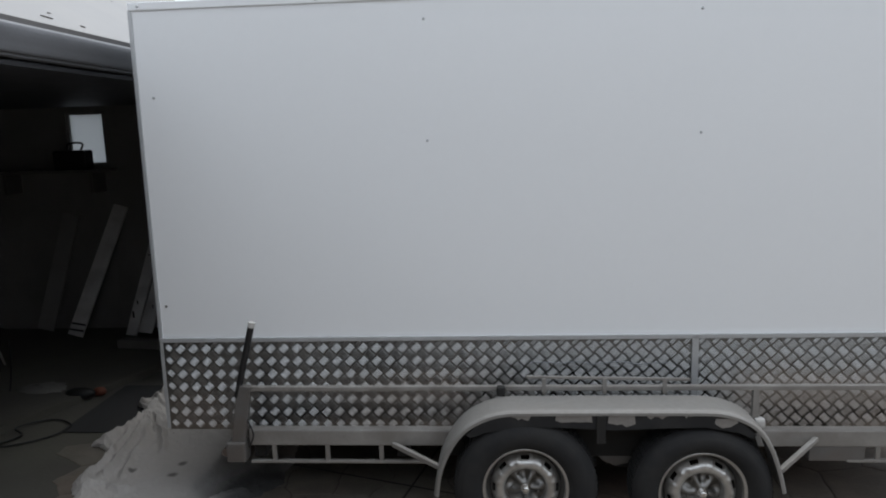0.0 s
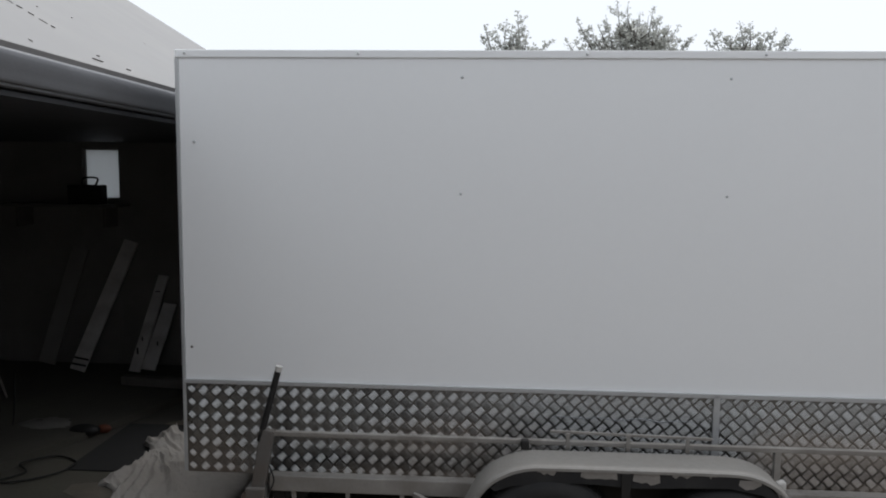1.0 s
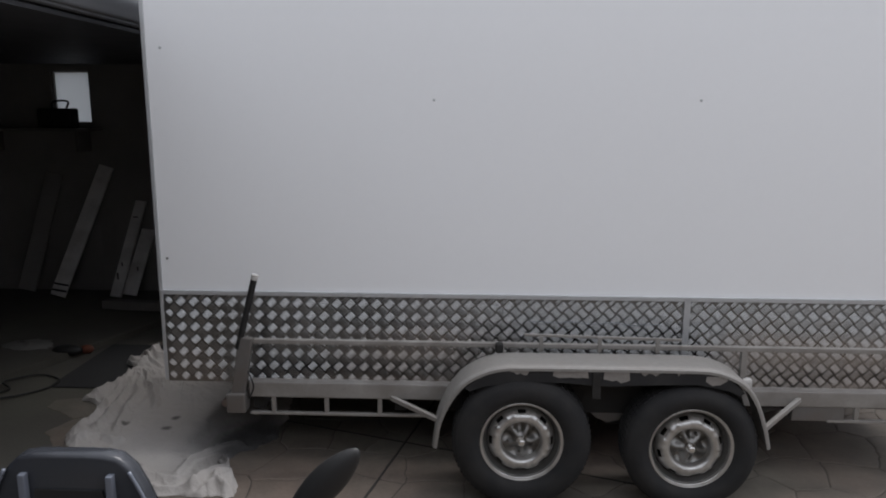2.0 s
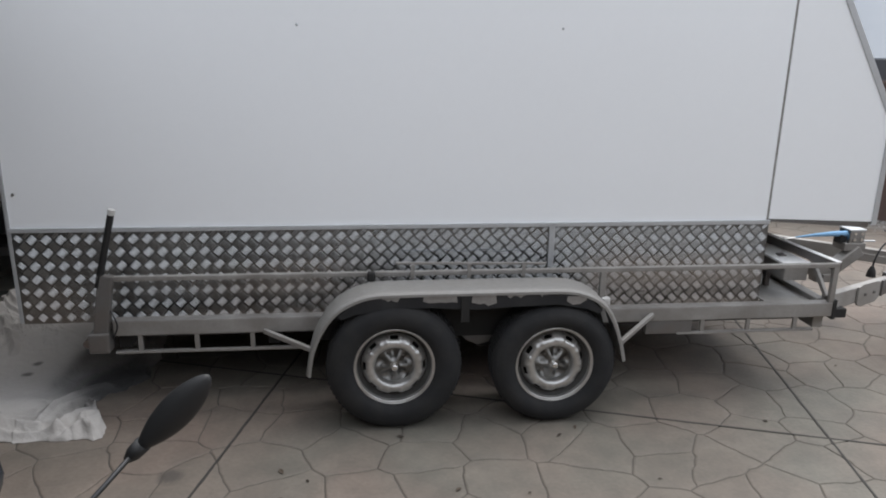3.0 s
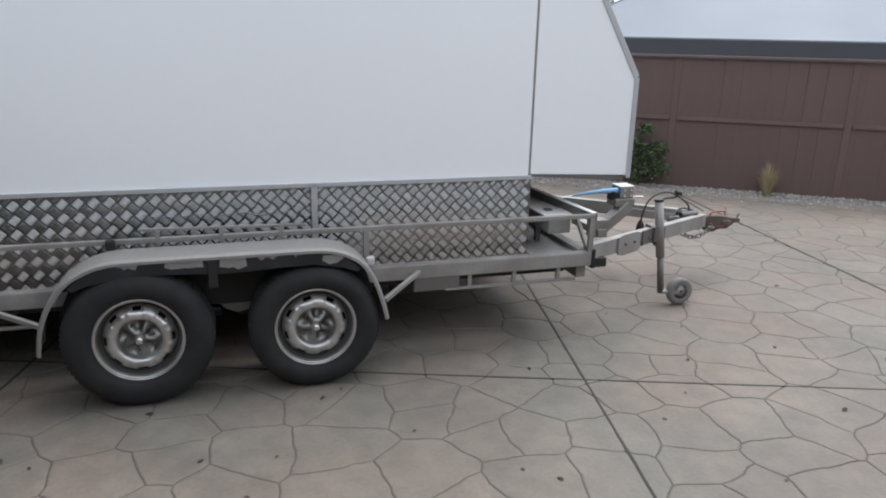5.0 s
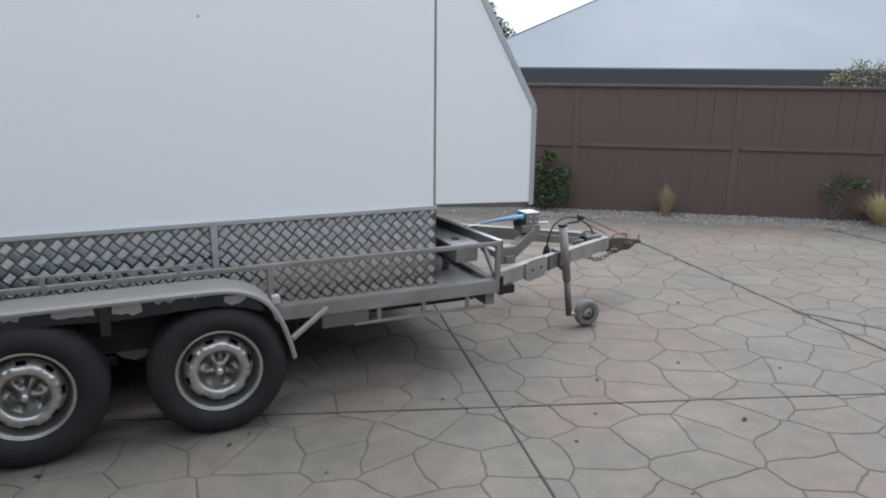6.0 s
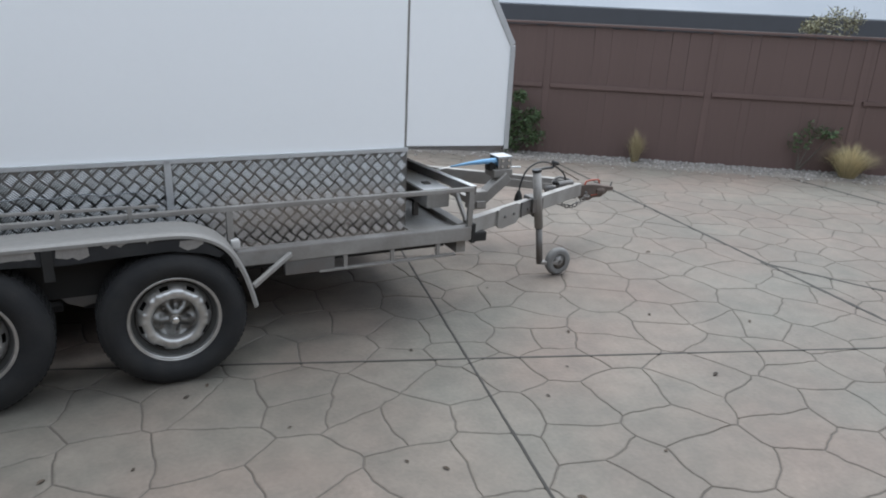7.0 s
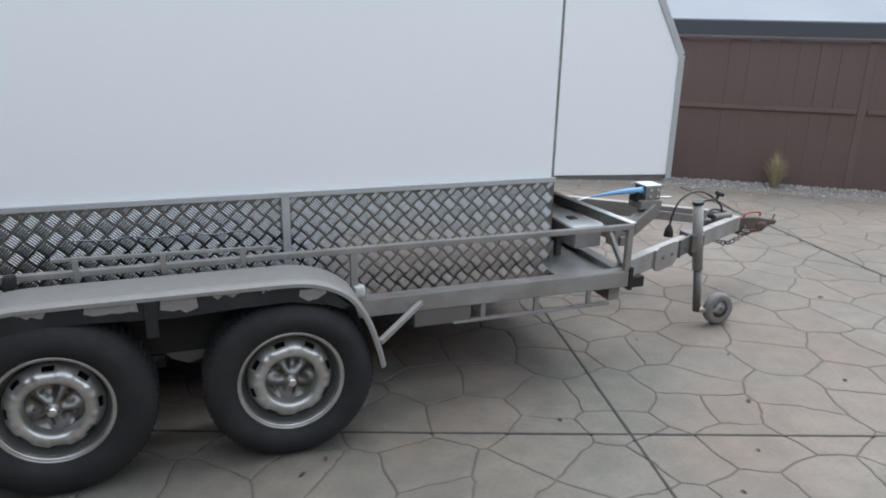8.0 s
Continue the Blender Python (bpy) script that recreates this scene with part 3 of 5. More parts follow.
part("guard_clamp", boxed((-0.125, -0.23, 0.708), (-0.085, -0.19, 0.756), 0.01), UNDER, trailer, "dark clamp block")
part("spring_hanger", prism([(0.33, 0.43), (0.53, 0.43), (0.50, 0.36), (0.44, 0.345), (0.38, 0.37)], -0.20, -0.17, 0.004), GALV_DARK, trailer)
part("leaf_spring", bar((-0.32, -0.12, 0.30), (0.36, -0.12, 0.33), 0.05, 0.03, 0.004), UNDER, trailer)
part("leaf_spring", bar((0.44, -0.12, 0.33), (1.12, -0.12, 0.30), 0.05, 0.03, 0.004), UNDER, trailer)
part("under_bracket", boxed((1.345, -0.195, 0.372), (1.60, -0.15, 0.446), 0.004), GALV_DARK, trailer)


# wheels
def wheel_at(x, y, z, spin, flip, R):
    s = -1 if flip else 1
    hub = thing("wheel", (x, y, z), "", "")
    hub.parent = trailer
    hub.location = Vector((x, y, z)) - ORIGIN[trailer]
    c = (x, y, z)
    prof = [(0.192, 0.0), (0.203, -0.016), (0.212, -0.020), (0.216, -0.026), (0.240, -0.032), (R - 0.040, -0.034), (R - 0.036, -0.030), (R - 0.020, -0.025), (R - 0.007, -0.010), (R, 0.010), (R, 0.13), (R - 0.018, 0.158), (0.25, 0.168), (0.195, 0.16)]
    tyre = part("tyre", lathe([(r, s * a) for r, a in prof], c, 64, caps=False), RUBBER, hub, "black worn tyre", smooth=True, at=c)
    bm = bmesh.new()
    for k in range(72):
        a = 2 * math.pi * k / 72
        for off in (0.022, 0.055, 0.088, 0.118):
            turn = Matrix.Rotation(-a, 4, "Y")
            add_box(bm, Vector(c) + Vector((R * math.cos(a), s * off, R * math.sin(a))) - Vector((0.004, 0.013, 0.009)),
                    Vector(c) + Vector((R * math.cos(a), s * off, R * math.sin(a))) + Vector((0.004, 0.013, 0.009)), 0, turn)
    tagged(part("tyre_tread", bm, RUBBER, hub, at=c), kind="stuff")
    rim = part("rim", lathe([(r, s * a) for r, a in [(0.181, 0.014), (0.184, 0.000), (0.187, -0.008), (0.190, -0.004), (0.193, -0.012), (0.198, -0.012), (0.200, -0.005), (0.195, 0.008)]], c, 64, caps=False), RIM, hub, "silver painted steel rim", smooth=True, at=c)
    # the shadowed gap inside the rim is put into the barrel's colour
    part("rim_barrel", lathe([(r, s * a) for r, a in [(0.146, 0.064), (0.160, 0.054), (0.171, 0.036), (0.176, 0.024), (0.181, 0.014)]], c, 64, caps=False), BARREL, hub, "inner barrel darkened for its shade", smooth=True, at=c)
    # near-black well, giving the slots their shade
    part("rim_well", lathe([(r, s * a) for r, a in [(0.172, 0.05), (0.16, 0.065), (0.08, 0.06), (0.0, 0.06)]], c, 48, caps=False), UNDER, hub, smooth=True, at=c)
    # the raised disc, joined to the rim by eight tabs with open slots between them
    bm = bmesh.new()
    n = 96
    prof = [(0.092, 0.036), (0.094, 0.014), (0.098, 0.000), (0.105, -0.007), (0.116, -0.009), (0.128, -0.006), (0.136, 0.001), (0.140, 0.010), (0.153, 0.026), (0.161, 0.044)]
    rings = [[] for _ in prof]
    for k in range(n):
        a = 2 * math.pi * k / n + spin
        for i, (r, d) in enumerate(prof):
            if k % 12 < 7:  # the pressed land between two slots, with a rib at each side
                d -= (0, 0, 0, 0, 0, 0.001, 0.004, 0.010, 0.008, 0.001)[i]
                if k % 12 in (1, 5):
                    d -= (0, 0, 0, 0, 0.002, 0.005, 0.006, 0.004, 0.001, 0)[i]
            rings[i].append(bm.verts.new(Vector(c) + Vector((r * math.cos(a), s * d, r * math.sin(a)))))
    for i in range(len(prof) - 1):
        for k in range(n):
            if i == 7 and k % 12 in (7, 8, 9, 10):
                continue
            bm.faces.new((rings[i][k], rings[i][(k + 1) % n], rings[i + 1][(k + 1) % n], rings[i + 1][k]))
    for f in bm.faces:
        f.smooth = True
    part("wheel_disc", bm, RIM, hub, "silver disc with vent slots", at=c)
    # recessed hub face with five lobes, the recess shade in its darker steel
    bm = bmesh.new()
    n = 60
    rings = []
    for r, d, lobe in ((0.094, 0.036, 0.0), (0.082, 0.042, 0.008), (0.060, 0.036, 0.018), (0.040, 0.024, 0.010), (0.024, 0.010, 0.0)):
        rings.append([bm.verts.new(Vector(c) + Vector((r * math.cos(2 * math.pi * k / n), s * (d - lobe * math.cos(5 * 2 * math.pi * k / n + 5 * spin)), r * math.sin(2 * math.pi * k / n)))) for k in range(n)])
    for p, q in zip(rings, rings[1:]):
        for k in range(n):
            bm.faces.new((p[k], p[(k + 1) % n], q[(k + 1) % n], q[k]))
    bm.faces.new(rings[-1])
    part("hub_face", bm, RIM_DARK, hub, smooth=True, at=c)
    cap = lathe([(0.025, s * 0.014), (0.024, s * 0.000), (0.017, s * -0.004), (0.016, s * -0.020), (0.011, s * -0.024)], c, 24)
    part("grease_cap", cap, CHROME, hub, "dull chrome grease cap", smooth=True, at=c)
    for k in range(5):
        a = 2 * math.pi * (k + 0.5) / 5 + spin
        p = (c[0] + 0.066 * math.cos(a), c[1], c[2] + 0.066 * math.sin(a))
        part("wheel_nut", lathe([(0.008, s * 0.05), (0.008, s * 0.026), (0.005, s * 0.022)], p, 6), RIM_DARK, hub, at=p)
    return hub


for x, R, spin in ((0.0, 0.328, 0.20), (0.798, 0.312, 0.45)):
    wheel_at(x, -0.395, R, spin, False, R)
    wheel_at(x, WIDE + 0.395, R, spin, True, R)
for x in (0.0, 0.8):
    part("axle", tube([(x, -0.25, 0.30), (x, WIDE + 0.25, 0.30)], 0.025, 12), UNDER, trailer)

# drawbar
near0, near1 = Vector((2.39, -0.13, 0.505)), Vector((3.74, MID - 0.06, 0.440))
far0, far1 = Vector((2.39, WIDE + 0.13, 0.505)), Vector((3.74, MID + 0.06, 0.440))
part("drawbar_beam", bar(near0, near1, 0.05, 0.095, 0.006), GALV, trailer, "galvanised drawbar beam")
part("drawbar_beam", bar(far0, far1, 0.05, 0.095, 0.006), GALV, trailer)
u = (near1 - near0).normalized()
def splice(t0, t1, outline, label, steel):
    """A shaped plate bolted on the near beam; its outline runs along the beam and up."""
    side = Vector((u.y, -u.x, 0)).normalized()
    bm = bmesh.new()
    rings = []
    for out in (0.026, 0.038):
        rings.append([bm.verts.new(near0 + u * (t0 + (t1 - t0) * f) + side * out + Vector((0, 0, h))) for f, h in outline])
    bm.faces.new(rings[0])
    bm.faces.new(rings[1][::-1])
    n = len(outline)
    for k in range(n):
        bm.faces.new((rings[0][k], rings[1][k], rings[1][(k + 1) % n], rings[0][(k + 1) % n]))
    bmesh.ops.recalc_face_normals(bm, faces=bm.faces[:])
    plate = part("splice_plate", bm, steel, trailer, label)
    for f in (0.3, 0.72):
        p = near0 + u * (t0 + (t1 - t0) * f) + side * 0.038
        part("plate_bolt", tube([p, p + side * 0.010], 0.009, 6), GALV_DARK, plate)


splice(0.30, 0.56, [(0, 0.050), (0.15, 0.062), (0.85, 0.062), (1, 0.050), (1, -0.045), (0.86, -0.066), (0.2, -0.070), (0.06, -0.060), (0, -0.045)], "galvanised splice plate", GALV)
splice(0.60, 0.84, [(0, 0.052), (0.5, 0.060), (1, 0.060), (1, -0.050), (0.9, -0.070), (0.74, -0.072), (0.6, -0.050), (0.4, -0.028), (0.2, -0.030), (0, -0.045)], "notched galvanised splice plate", GALV_DARK)
part("corner_block", boxed((2.43, -0.13, 0.408), (2.53, -0.03, 0.462), 0.006), UNDER, trailer)

coupling = part("coupling_body", prism([(3.70, 0.468), (3.80, 0.462), (3.90, 0.458), (3.97, 0.448), (4.03, 0.436), (4.085, 0.430), (4.095, 0.412), (4.08, 0.396), (4.03, 0.396), (3.985, 0.372), (3.95, 0.356), (3.90, 0.354), (3.87, 0.338), (3.82, 0.340), (3.80, 0.372), (3.70, 0.380)], MID - 0.038, MID + 0.038, 0.008), RUST, trailer, "rusty cast coupling")
part("coupling_jaw", tube([(3.93, MID, 0.40), (3.98, MID, 0.398), (4.04, MID, 0.405)], [0.046, 0.052, 0.03], 12), RUST, coupling)
part("coupling_plate", boxed((3.64, MID - 0.075, 0.375), (3.72, MID + 0.075, 0.395), 0.004), RUST, coupling)
part("coupling_pin", tube([(4.06, MID - 0.02, 0.395), (4.085, MID - 0.02, 0.462)], 0.006, 8), GALV_DARK, coupling)
for x, z in ((3.76, 0.43), (3.83, 0.40)):
    part("coupling_bolt", lathe([(0.012, 0.0), (0.012, -0.010), (0.006, -0.012)], (x, MID - 0.038, z), 6), GALV_DARK, coupling)
part("release_handle", tube(curve_points([(3.82, MID - 0.03, 0.458), (3.835, MID - 0.03, 0.484), (3.89, MID - 0.03, 0.492), (3.945, MID - 0.03, 0.488), (3.955, MID - 0.03, 0.462)]), 0.0065, 8), ORANGE, coupling, "orange-red release handle", smooth=True)
part("indicator_strip", bar((3.88, MID - 0.041, 0.377), (3.96, MID - 0.041, 0.384), 0.004, 0.006, 0.001), ORANGE, coupling, "faded orange strip")
part("damper_rod", tube([(3.50, MID, 0.44), (3.70, MID, 0.435)], 0.03, 14), GALV_DARK, trailer, smooth=True)
part("brake_lever", tube(curve_points([(3.52, MID - 0.02, 0.48), (3.58, MID - 0.02, 0.53), (3.70, MID - 0.02, 0.50)]), 0.010, 8), GALV_DARK, trailer, smooth=True)

# jockey stand on the near beam
jx, jy = 3.143, 0.185
jt = jx - 0.085  # the stand leans back a little
part("jockey_outer", tube([(jx - 0.032, jy, 0.335), (jt, jy, 0.71)], 0.028, 18), GALV, trailer, "grey jockey stand tube", smooth=True)
part("jockey_inner", tube([(jx, jy, 0.085), (jx - 0.031, jy, 0.34)], 0.022, 16), GALV_DARK, trailer, smooth=True)
part("jockey_clamp", boxed((jx - 0.105, jy - 0.02, 0.44), (jx - 0.025, jy + 0.10, 0.54), 0.008), GALV_DARK, trailer)
part("jockey_cap", tube([(jt, jy, 0.708), (jt - 0.002, jy, 0.724)], 0.030, 18), BLACK_TUBE, trailer)
part("jockey_crank", tube(curve_points([(jt, jy, 0.716), (jt + 0.05, jy, 0.727), (jt + 0.12, jy + 0.01, 0.727), (jt + 0.135, jy + 0.01, 0.745)]), 0.008, 8), BLACK_TUBE, trailer, "black crank handle")
part("crank_grip", tube([(jt + 0.12, jy + 0.01, 0.762), (jt + 0.165, jy + 0.01, 0.748)], 0.012, 12), BLACK_PLASTIC, trailer)
part("jockey_fork", bar((jx, jy - 0.005, 0.093), (jx + 0.12, jy - 0.03, 0.090), 0.05, 0.022, 0.004), GALV, trailer)
jw = thing("jockey_wheel", (jx + 0.125, jy - 0.025, 0.0), "", "")
jw.parent, jw.location = trailer, ORIGIN[jw] - ORIGIN[trailer]
c = (jx + 0.125, jy - 0.025, 0.094)
part("jockey_tyre", lathe([(0.050, -0.02), (0.075, -0.026), (0.090, -0.018), (0.094, 0.0), (0.090, 0.018), (0.075, 0.026), (0.050, 0.02)], c, 36, caps=False), GREY_RUBBER, jw, "dusty grey solid tyre", smooth=True, at=c)
part("jockey_rim", lathe([(0.052, -0.016), (0.040, -0.012), (0.02, -0.02), (0.012, -0.032), (0.012, 0.032), (0.02, 0.02), (0.040, 0.012), (0.052, 0.016)], c, 36), GALV, jw, smooth=True, at=c)

# winch on its slanting post
part("winch_beam", bar((2.90, MID - 0.10, 0.40), (2.90, MID + 0.30, 0.40), 0.07, 0.05, 0.005), GALV, trailer)
part("winch_base", boxed((2.83, MID - 0.085, 0.365), (2.95, MID + 0.005, 0.49), 0.006), GALV, trailer)
part("winch_post", bar((2.88, MID - 0.04, 0.391), (3.12, MID - 0.04, 0.58), 0.09, 0.07, 0.006), GALV, trailer, "pale galvanised winch post")
winch = part("winch_frame", boxed((3.01, MID - 0.06, 0.572), (3.16, MID + 0.07, 0.625), 0.006), GALV, trailer, "galvanised hand winch")
part("winch_cheek", boxed((3.045, MID - 0.05, 0.615), (3.15, MID - 0.042, 0.705), 0.004), GALV, winch)
part("winch_cheek", boxed((3.045, MID + 0.062, 0.615), (3.15, MID + 0.07, 0.705), 0.004), GALV, winch)
part("winch_drum", tube([(3.095, MID - 0.04, 0.660), (3.095, MID + 0.06, 0.660)], 0.032, 16), BLUE_STRAP, winch, smooth=True)
part("winch_cover", boxed((3.04, MID - 0.052, 0.705), (3.155, MID + 0.07, 0.715), 0.003), TRIM, winch)
part("winch_stop", boxed((2.99, MID - 0.03, 0.615), (3.04, MID + 0.04, 0.675), 0.006), UNDER, winch)
for z in (0.647, 0.687):
    for x in (3.075, 3.125):
        part("winch_bolt", lathe([(0.010, 0.0), (0.010, -0.008)], (x, MID - 0.05, z), 6), CHROME, winch)
part("winch_handle", tube([(3.15, MID - 0.02, 0.630), (3.24, MID - 0.03, 0.630)], 0.006, 8), TRIM, winch)

part("winch_strap", tube([(3.04, MID - 0.02, 0.682), (2.95, MID, 0.676), (2.84, MID + 0.02, 0.664), (2.72, MID + 0.04, 0.645)], [0.020, 0.017, 0.011, 0.005], 8), BLUE_STRAP, winch, "blue webbing strap")
part("strap_tail", bar((2.72, MID + 0.04, 0.645), (2.40, MID + 0.03, 0.60), 0.012, 0.004, 0.001), LID, winch)

# tool box with a pale lid on the front floor, behind the rails
chest = part("tool_box", boxed((2.19, -0.03, 0.60), (2.33, 0.64, 0.69), 0.006), GALV, trailer, "dull steel tool chest")
part("tool_box_lid", boxed((2.178, -0.045, 0.691), (2.345, 0.66, 0.703), 0.003), LID, chest, "pale sheet lid")
for y in (0.16, 0.55):
    part("chest_leg", boxed((2.20, y, 0.506), (2.23, y + 0.03, 0.60), 0.003), GALV_DARK, chest)
part("latch", boxed((2.235, 0.10, 0.703), (2.275, 0.15, 0.711), 0.002), GALV_DARK, chest)

# safety chain, brake hose and brackets at the coupling
for k in range(9):
    t = k / 8
    cpos = Vector((3.50 + 0.30 * t, MID - 0.13 + 0.04 * t, 0.39 - 0.06 * math.sin(math.pi * t)))
    ring = [cpos + Vector((0.022 * math.cos(a), 0.0 if k % 2 else 0.012 * math.sin(a), 0.012 * math.sin(a) if k % 2 else 0.004 * math.sin(a))) for a in (2 * math.pi * q / 10 for q in range(11))]
    part("chain_link", tube(ring, 0.0045, 6), GALV_DARK, trailer, smooth=True)
part("brake_hose", tube(curve_points([(3.17, MID - 0.14, 0.46), (3.18, MID - 0.14, 0.54), (3.23, MID - 0.13, 0.63), (3.33, MID - 0.12, 0.675), (3.45, MID - 0.10, 0.655), (3.58, MID - 0.08, 0.57), (3.62, MID - 0.06, 0.49)]), 0.006, 8), BLACK_TUBE, trailer, "looping black brake hose", smooth=True)
part("hose_bracket", lathe([(0.03, 0.0), (0.024, 0.04), (0.010, 0.07)], (3.17, MID - 0.14, 0.42), 14, "z"), UNDER, trailer)
part("breakaway_cable", tube([(3.10, MID - 0.03, 0.56), (3.50, MID - 0.10, 0.50)], 0.003, 6), GALV, trailer)
part("breakaway_cable", tube([(3.42, MID - 0.11, 0.665), (3.76, MID - 0.03, 0.50)], 0.004, 6), RUST, trailer)
part("reverse_catch", tube([(3.52, MID - 0.10, 0.50), (3.66, MID - 0.08, 0.50)], 0.022, 10), GALV_DARK, trailer)
part("bleed_knob", lathe([(0.02, 0.0), (0.022, 0.02), (0.012, 0.03)], (3.50, MID - 0.10, 0.50), 12, "z"), UNDER, trailer)


# ---- the fence, with its palings, posts and rails ----
def along(s, out=0.0, z=0.0):
    """A place s metres along the fence, out metres into the yard."""
    return FENCE_A + FENCE_DIR * s + FENCE_OUT * out + Vector((0, 0, z))


FENCE_TURN = Matrix.Rotation(math.atan2(FENCE_DIR.y, FENCE_DIR.x), 4, "Z")
fence = thing("fence", along(0), "tall dark brown timber paling fence with rails", "fence")


def fence_box(s0, s1, o0, o1, z0, z1, bevel=0.004):
    c = along((s0 + s1) / 2, (o0 + o1) / 2, (z0 + z1) / 2)
    h = Vector(((s1 - s0) / 2, abs(o1 - o0) / 2, (z1 - z0) / 2))
    return boxed(c - h, c + h, bevel, FENCE_TURN)


FENCE_TOP = 1.495
for s in (-9.35, -7.5, -5.6, -3.75, -1.87, 0.0, 1.88, 3.55, 5.4, 7.3):
    part("post", fence_box(s - 0.04, s + 0.04, 0.008, 0.018, 0, FENCE_TOP + 0.02, 0.005), FENCE, fence)
for s0, s1 in ((-11, -0.05), (0.05, 1.83), (1.93, 3.5), (3.6, 8.5)):
    for z in (0.82,):
        part("rail", fence_box(s0, s1, 0.008, 0.034, z - 0.024, z + 0.024, 0.004), FENCE, fence)
part("capping", fence_box(-11, 8.5, -0.03, 0.05, FENCE_TOP + 0.022, FENCE_TOP + 0.05, 0.004), FENCE, fence)


# ---- unseen plain walls, added behind camera and trailer to hold back sky light ----
# the north one darkens the ground under the trailer, the dark one the plate's reflections
for name, lo, hi in (("wall_south", (-0.9, -7.3, -0.02), (16, -7.1, 4.0)), ("wall_south_west", (-14, -7.3, -0.02), (-0.9, -7.1, 4.0)), ("wall_west", (-14.2, -7.3, -0.02), (-14, 9, 2.6)), ("wall_north", (-2.25, 1.95, -0.02), (2.3, 2.1, 2.3)), ("wall_east", (16, -7.3, -0.02), (16.2, -3, 2.2))):
    tagged(part(name, boxed(lo, hi, 0), DARK_TIMBER if name == "wall_south_west" else YARD_WALL), "unseen dark wall added to darken the plate's reflections" if name == "wall_south_west" else "unseen plain wall added to hold back sky light", "wall", kind="structure")

# ---- the house behind the fence ----
def hip_house():
    house = thing("house", along(4, -8), "low house with pale blue-grey metal hip roof", "house")
    e, r = 1.76, 3.40
    s0, s1, k0, k1 = -2.4, 9.5, 4.0, 12.0
    c = [along(s0, -k0, e), along(s1, -k0, e), along(s1, -k1, e), along(s0, -k1, e)]
    ra, rb = along(0.7, -8, r), along(7.2, -8, r)
    bm = bmesh.new()
    v = [bm.verts.new(p) for p in c + [ra, rb]]
    low = [bm.verts.new(p - Vector((0, 0, 0.05))) for p in c]
    for f in ((v[0], v[1], v[5], v[4]), (v[1], v[2], v[5]), (v[2], v[3], v[4], v[5]), (v[3], v[0], v[4]), tuple(low[::-1])):
        bm.faces.new(f)
    for i in range(4):
        bm.faces.new((v[i], low[i], low[(i + 1) % 4], v[(i + 1) % 4]))
    bmesh.ops.recalc_face_normals(bm, faces=bm.faces[:])
    roof = part("roof", bm, HOUSE_ROOF, house, "pale blue-grey metal roof")
    part("ridge_cap", tube([ra, rb], 0.022, 8), HOUSE_ROOF, roof)
    for a, b in ((c[0], ra), (c[1], rb), (c[2], rb), (c[3], ra)):
        part("hip_cap", tube([a, b], 0.02, 8), HOUSE_ROOF, roof)
    part("gutter", fence_box(s0, s1, -k0, -k0 + 0.12, e - 0.34, e - 0.01, 0.02), GUTTER, house, "dark gutter")
    part("wall", fence_box(s0 + 0.5, s1 - 0.5, -k1 + 0.5, -k0 - 0.5, 0, e - 0.05, 0), HOUSE_WALL, house)
    return house


hip_house()

# ---- the open shed at the trailer's rear ----
EAVE_X, SHED_Y0, WALL_Y = -2.16, -3.4, 3.6
shed = thing("wall_shed", (-5, 0.5, 0), "dark open shed with pale roof and grey fascia", "shed", kind="structure")
part("fascia", boxed((EAVE_X - 0.05, SHED_Y0, 2.335), (EAVE_X, WALL_Y + 0.2, 2.46), 0.01), SHED_FASCIA, shed, "grey metal fascia")
profile = [(0.002, 2.462), (0.080, 2.462), (0.084, 2.450), (0.080, 2.434), (0.071, 2.414), (0.058, 2.394), (0.046, 2.374), (0.038, 2.358), (0.030, 2.348), (0.002, 2.346)]
part("gutter", prism([(EAVE_X + x, z) for x, z in profile], SHED_Y0, WALL_Y + 0.2), SHED_FASCIA, shed, "grey curved metal gutter", smooth=True)
for (xa, za), (xb, zb) in (((EAVE_X + 0.075, 2.472), (-5.1, 4.31)), ((-5.1, 4.31), (-8.4, 2.3))):
    part("roof_sheet", bar((xa, (SHED_Y0 + 5.2) / 2, za), (xb, (SHED_Y0 + 5.2) / 2, zb), 5.2 - SHED_Y0, 0.03, 0.003), SHED_ROOF, shed, "white metal roof sheet")
# scuffs and a line of dark flecks on the near slope
for (xa, ya), (xb, yb) in (((-2.66, -0.11), (-2.61, -0.10)), ((-2.61, -0.10), (-2.58, -0.08)), ((-2.56, -0.09), (-2.53, -0.07)), ((-2.51, -0.08), (-2.46, -0.07)), ((-2.46, -0.07), (-2.44, -0.05)), ((-2.16, -0.24), (-2.15, -0.13)), ((-2.16, -0.71), (-2.14, -0.71)), ((-2.78, 0.66), (-2.77, 0.66)), ((-2.73, 0.25), (-2.73, 0.26)), ((-2.22, -0.09), (-2.22, -0.06)), ((-2.15, 0.06), (-2.14, 0.10)), ((-2.83, 1.68), (-2.82, 1.68))):
    up = [Vector((x, y, 2.472 + 0.6096 * (-2.085 - x) + 0.021)) for x, y in ((xa, ya), (xb, yb))]
    part("roof_fleck", bar(up[0], up[1].lerp(up[0], 0.3), 0.008, 0.003, 0), GALV_DARK, shed)
part("gable", prism([(EAVE_X - 0.06, 2.30), (-5.1, 4.27), (-8.3, 2.27)], WALL_Y + 0.06, WALL_Y + 0.14), SHED_ROOF, shed)
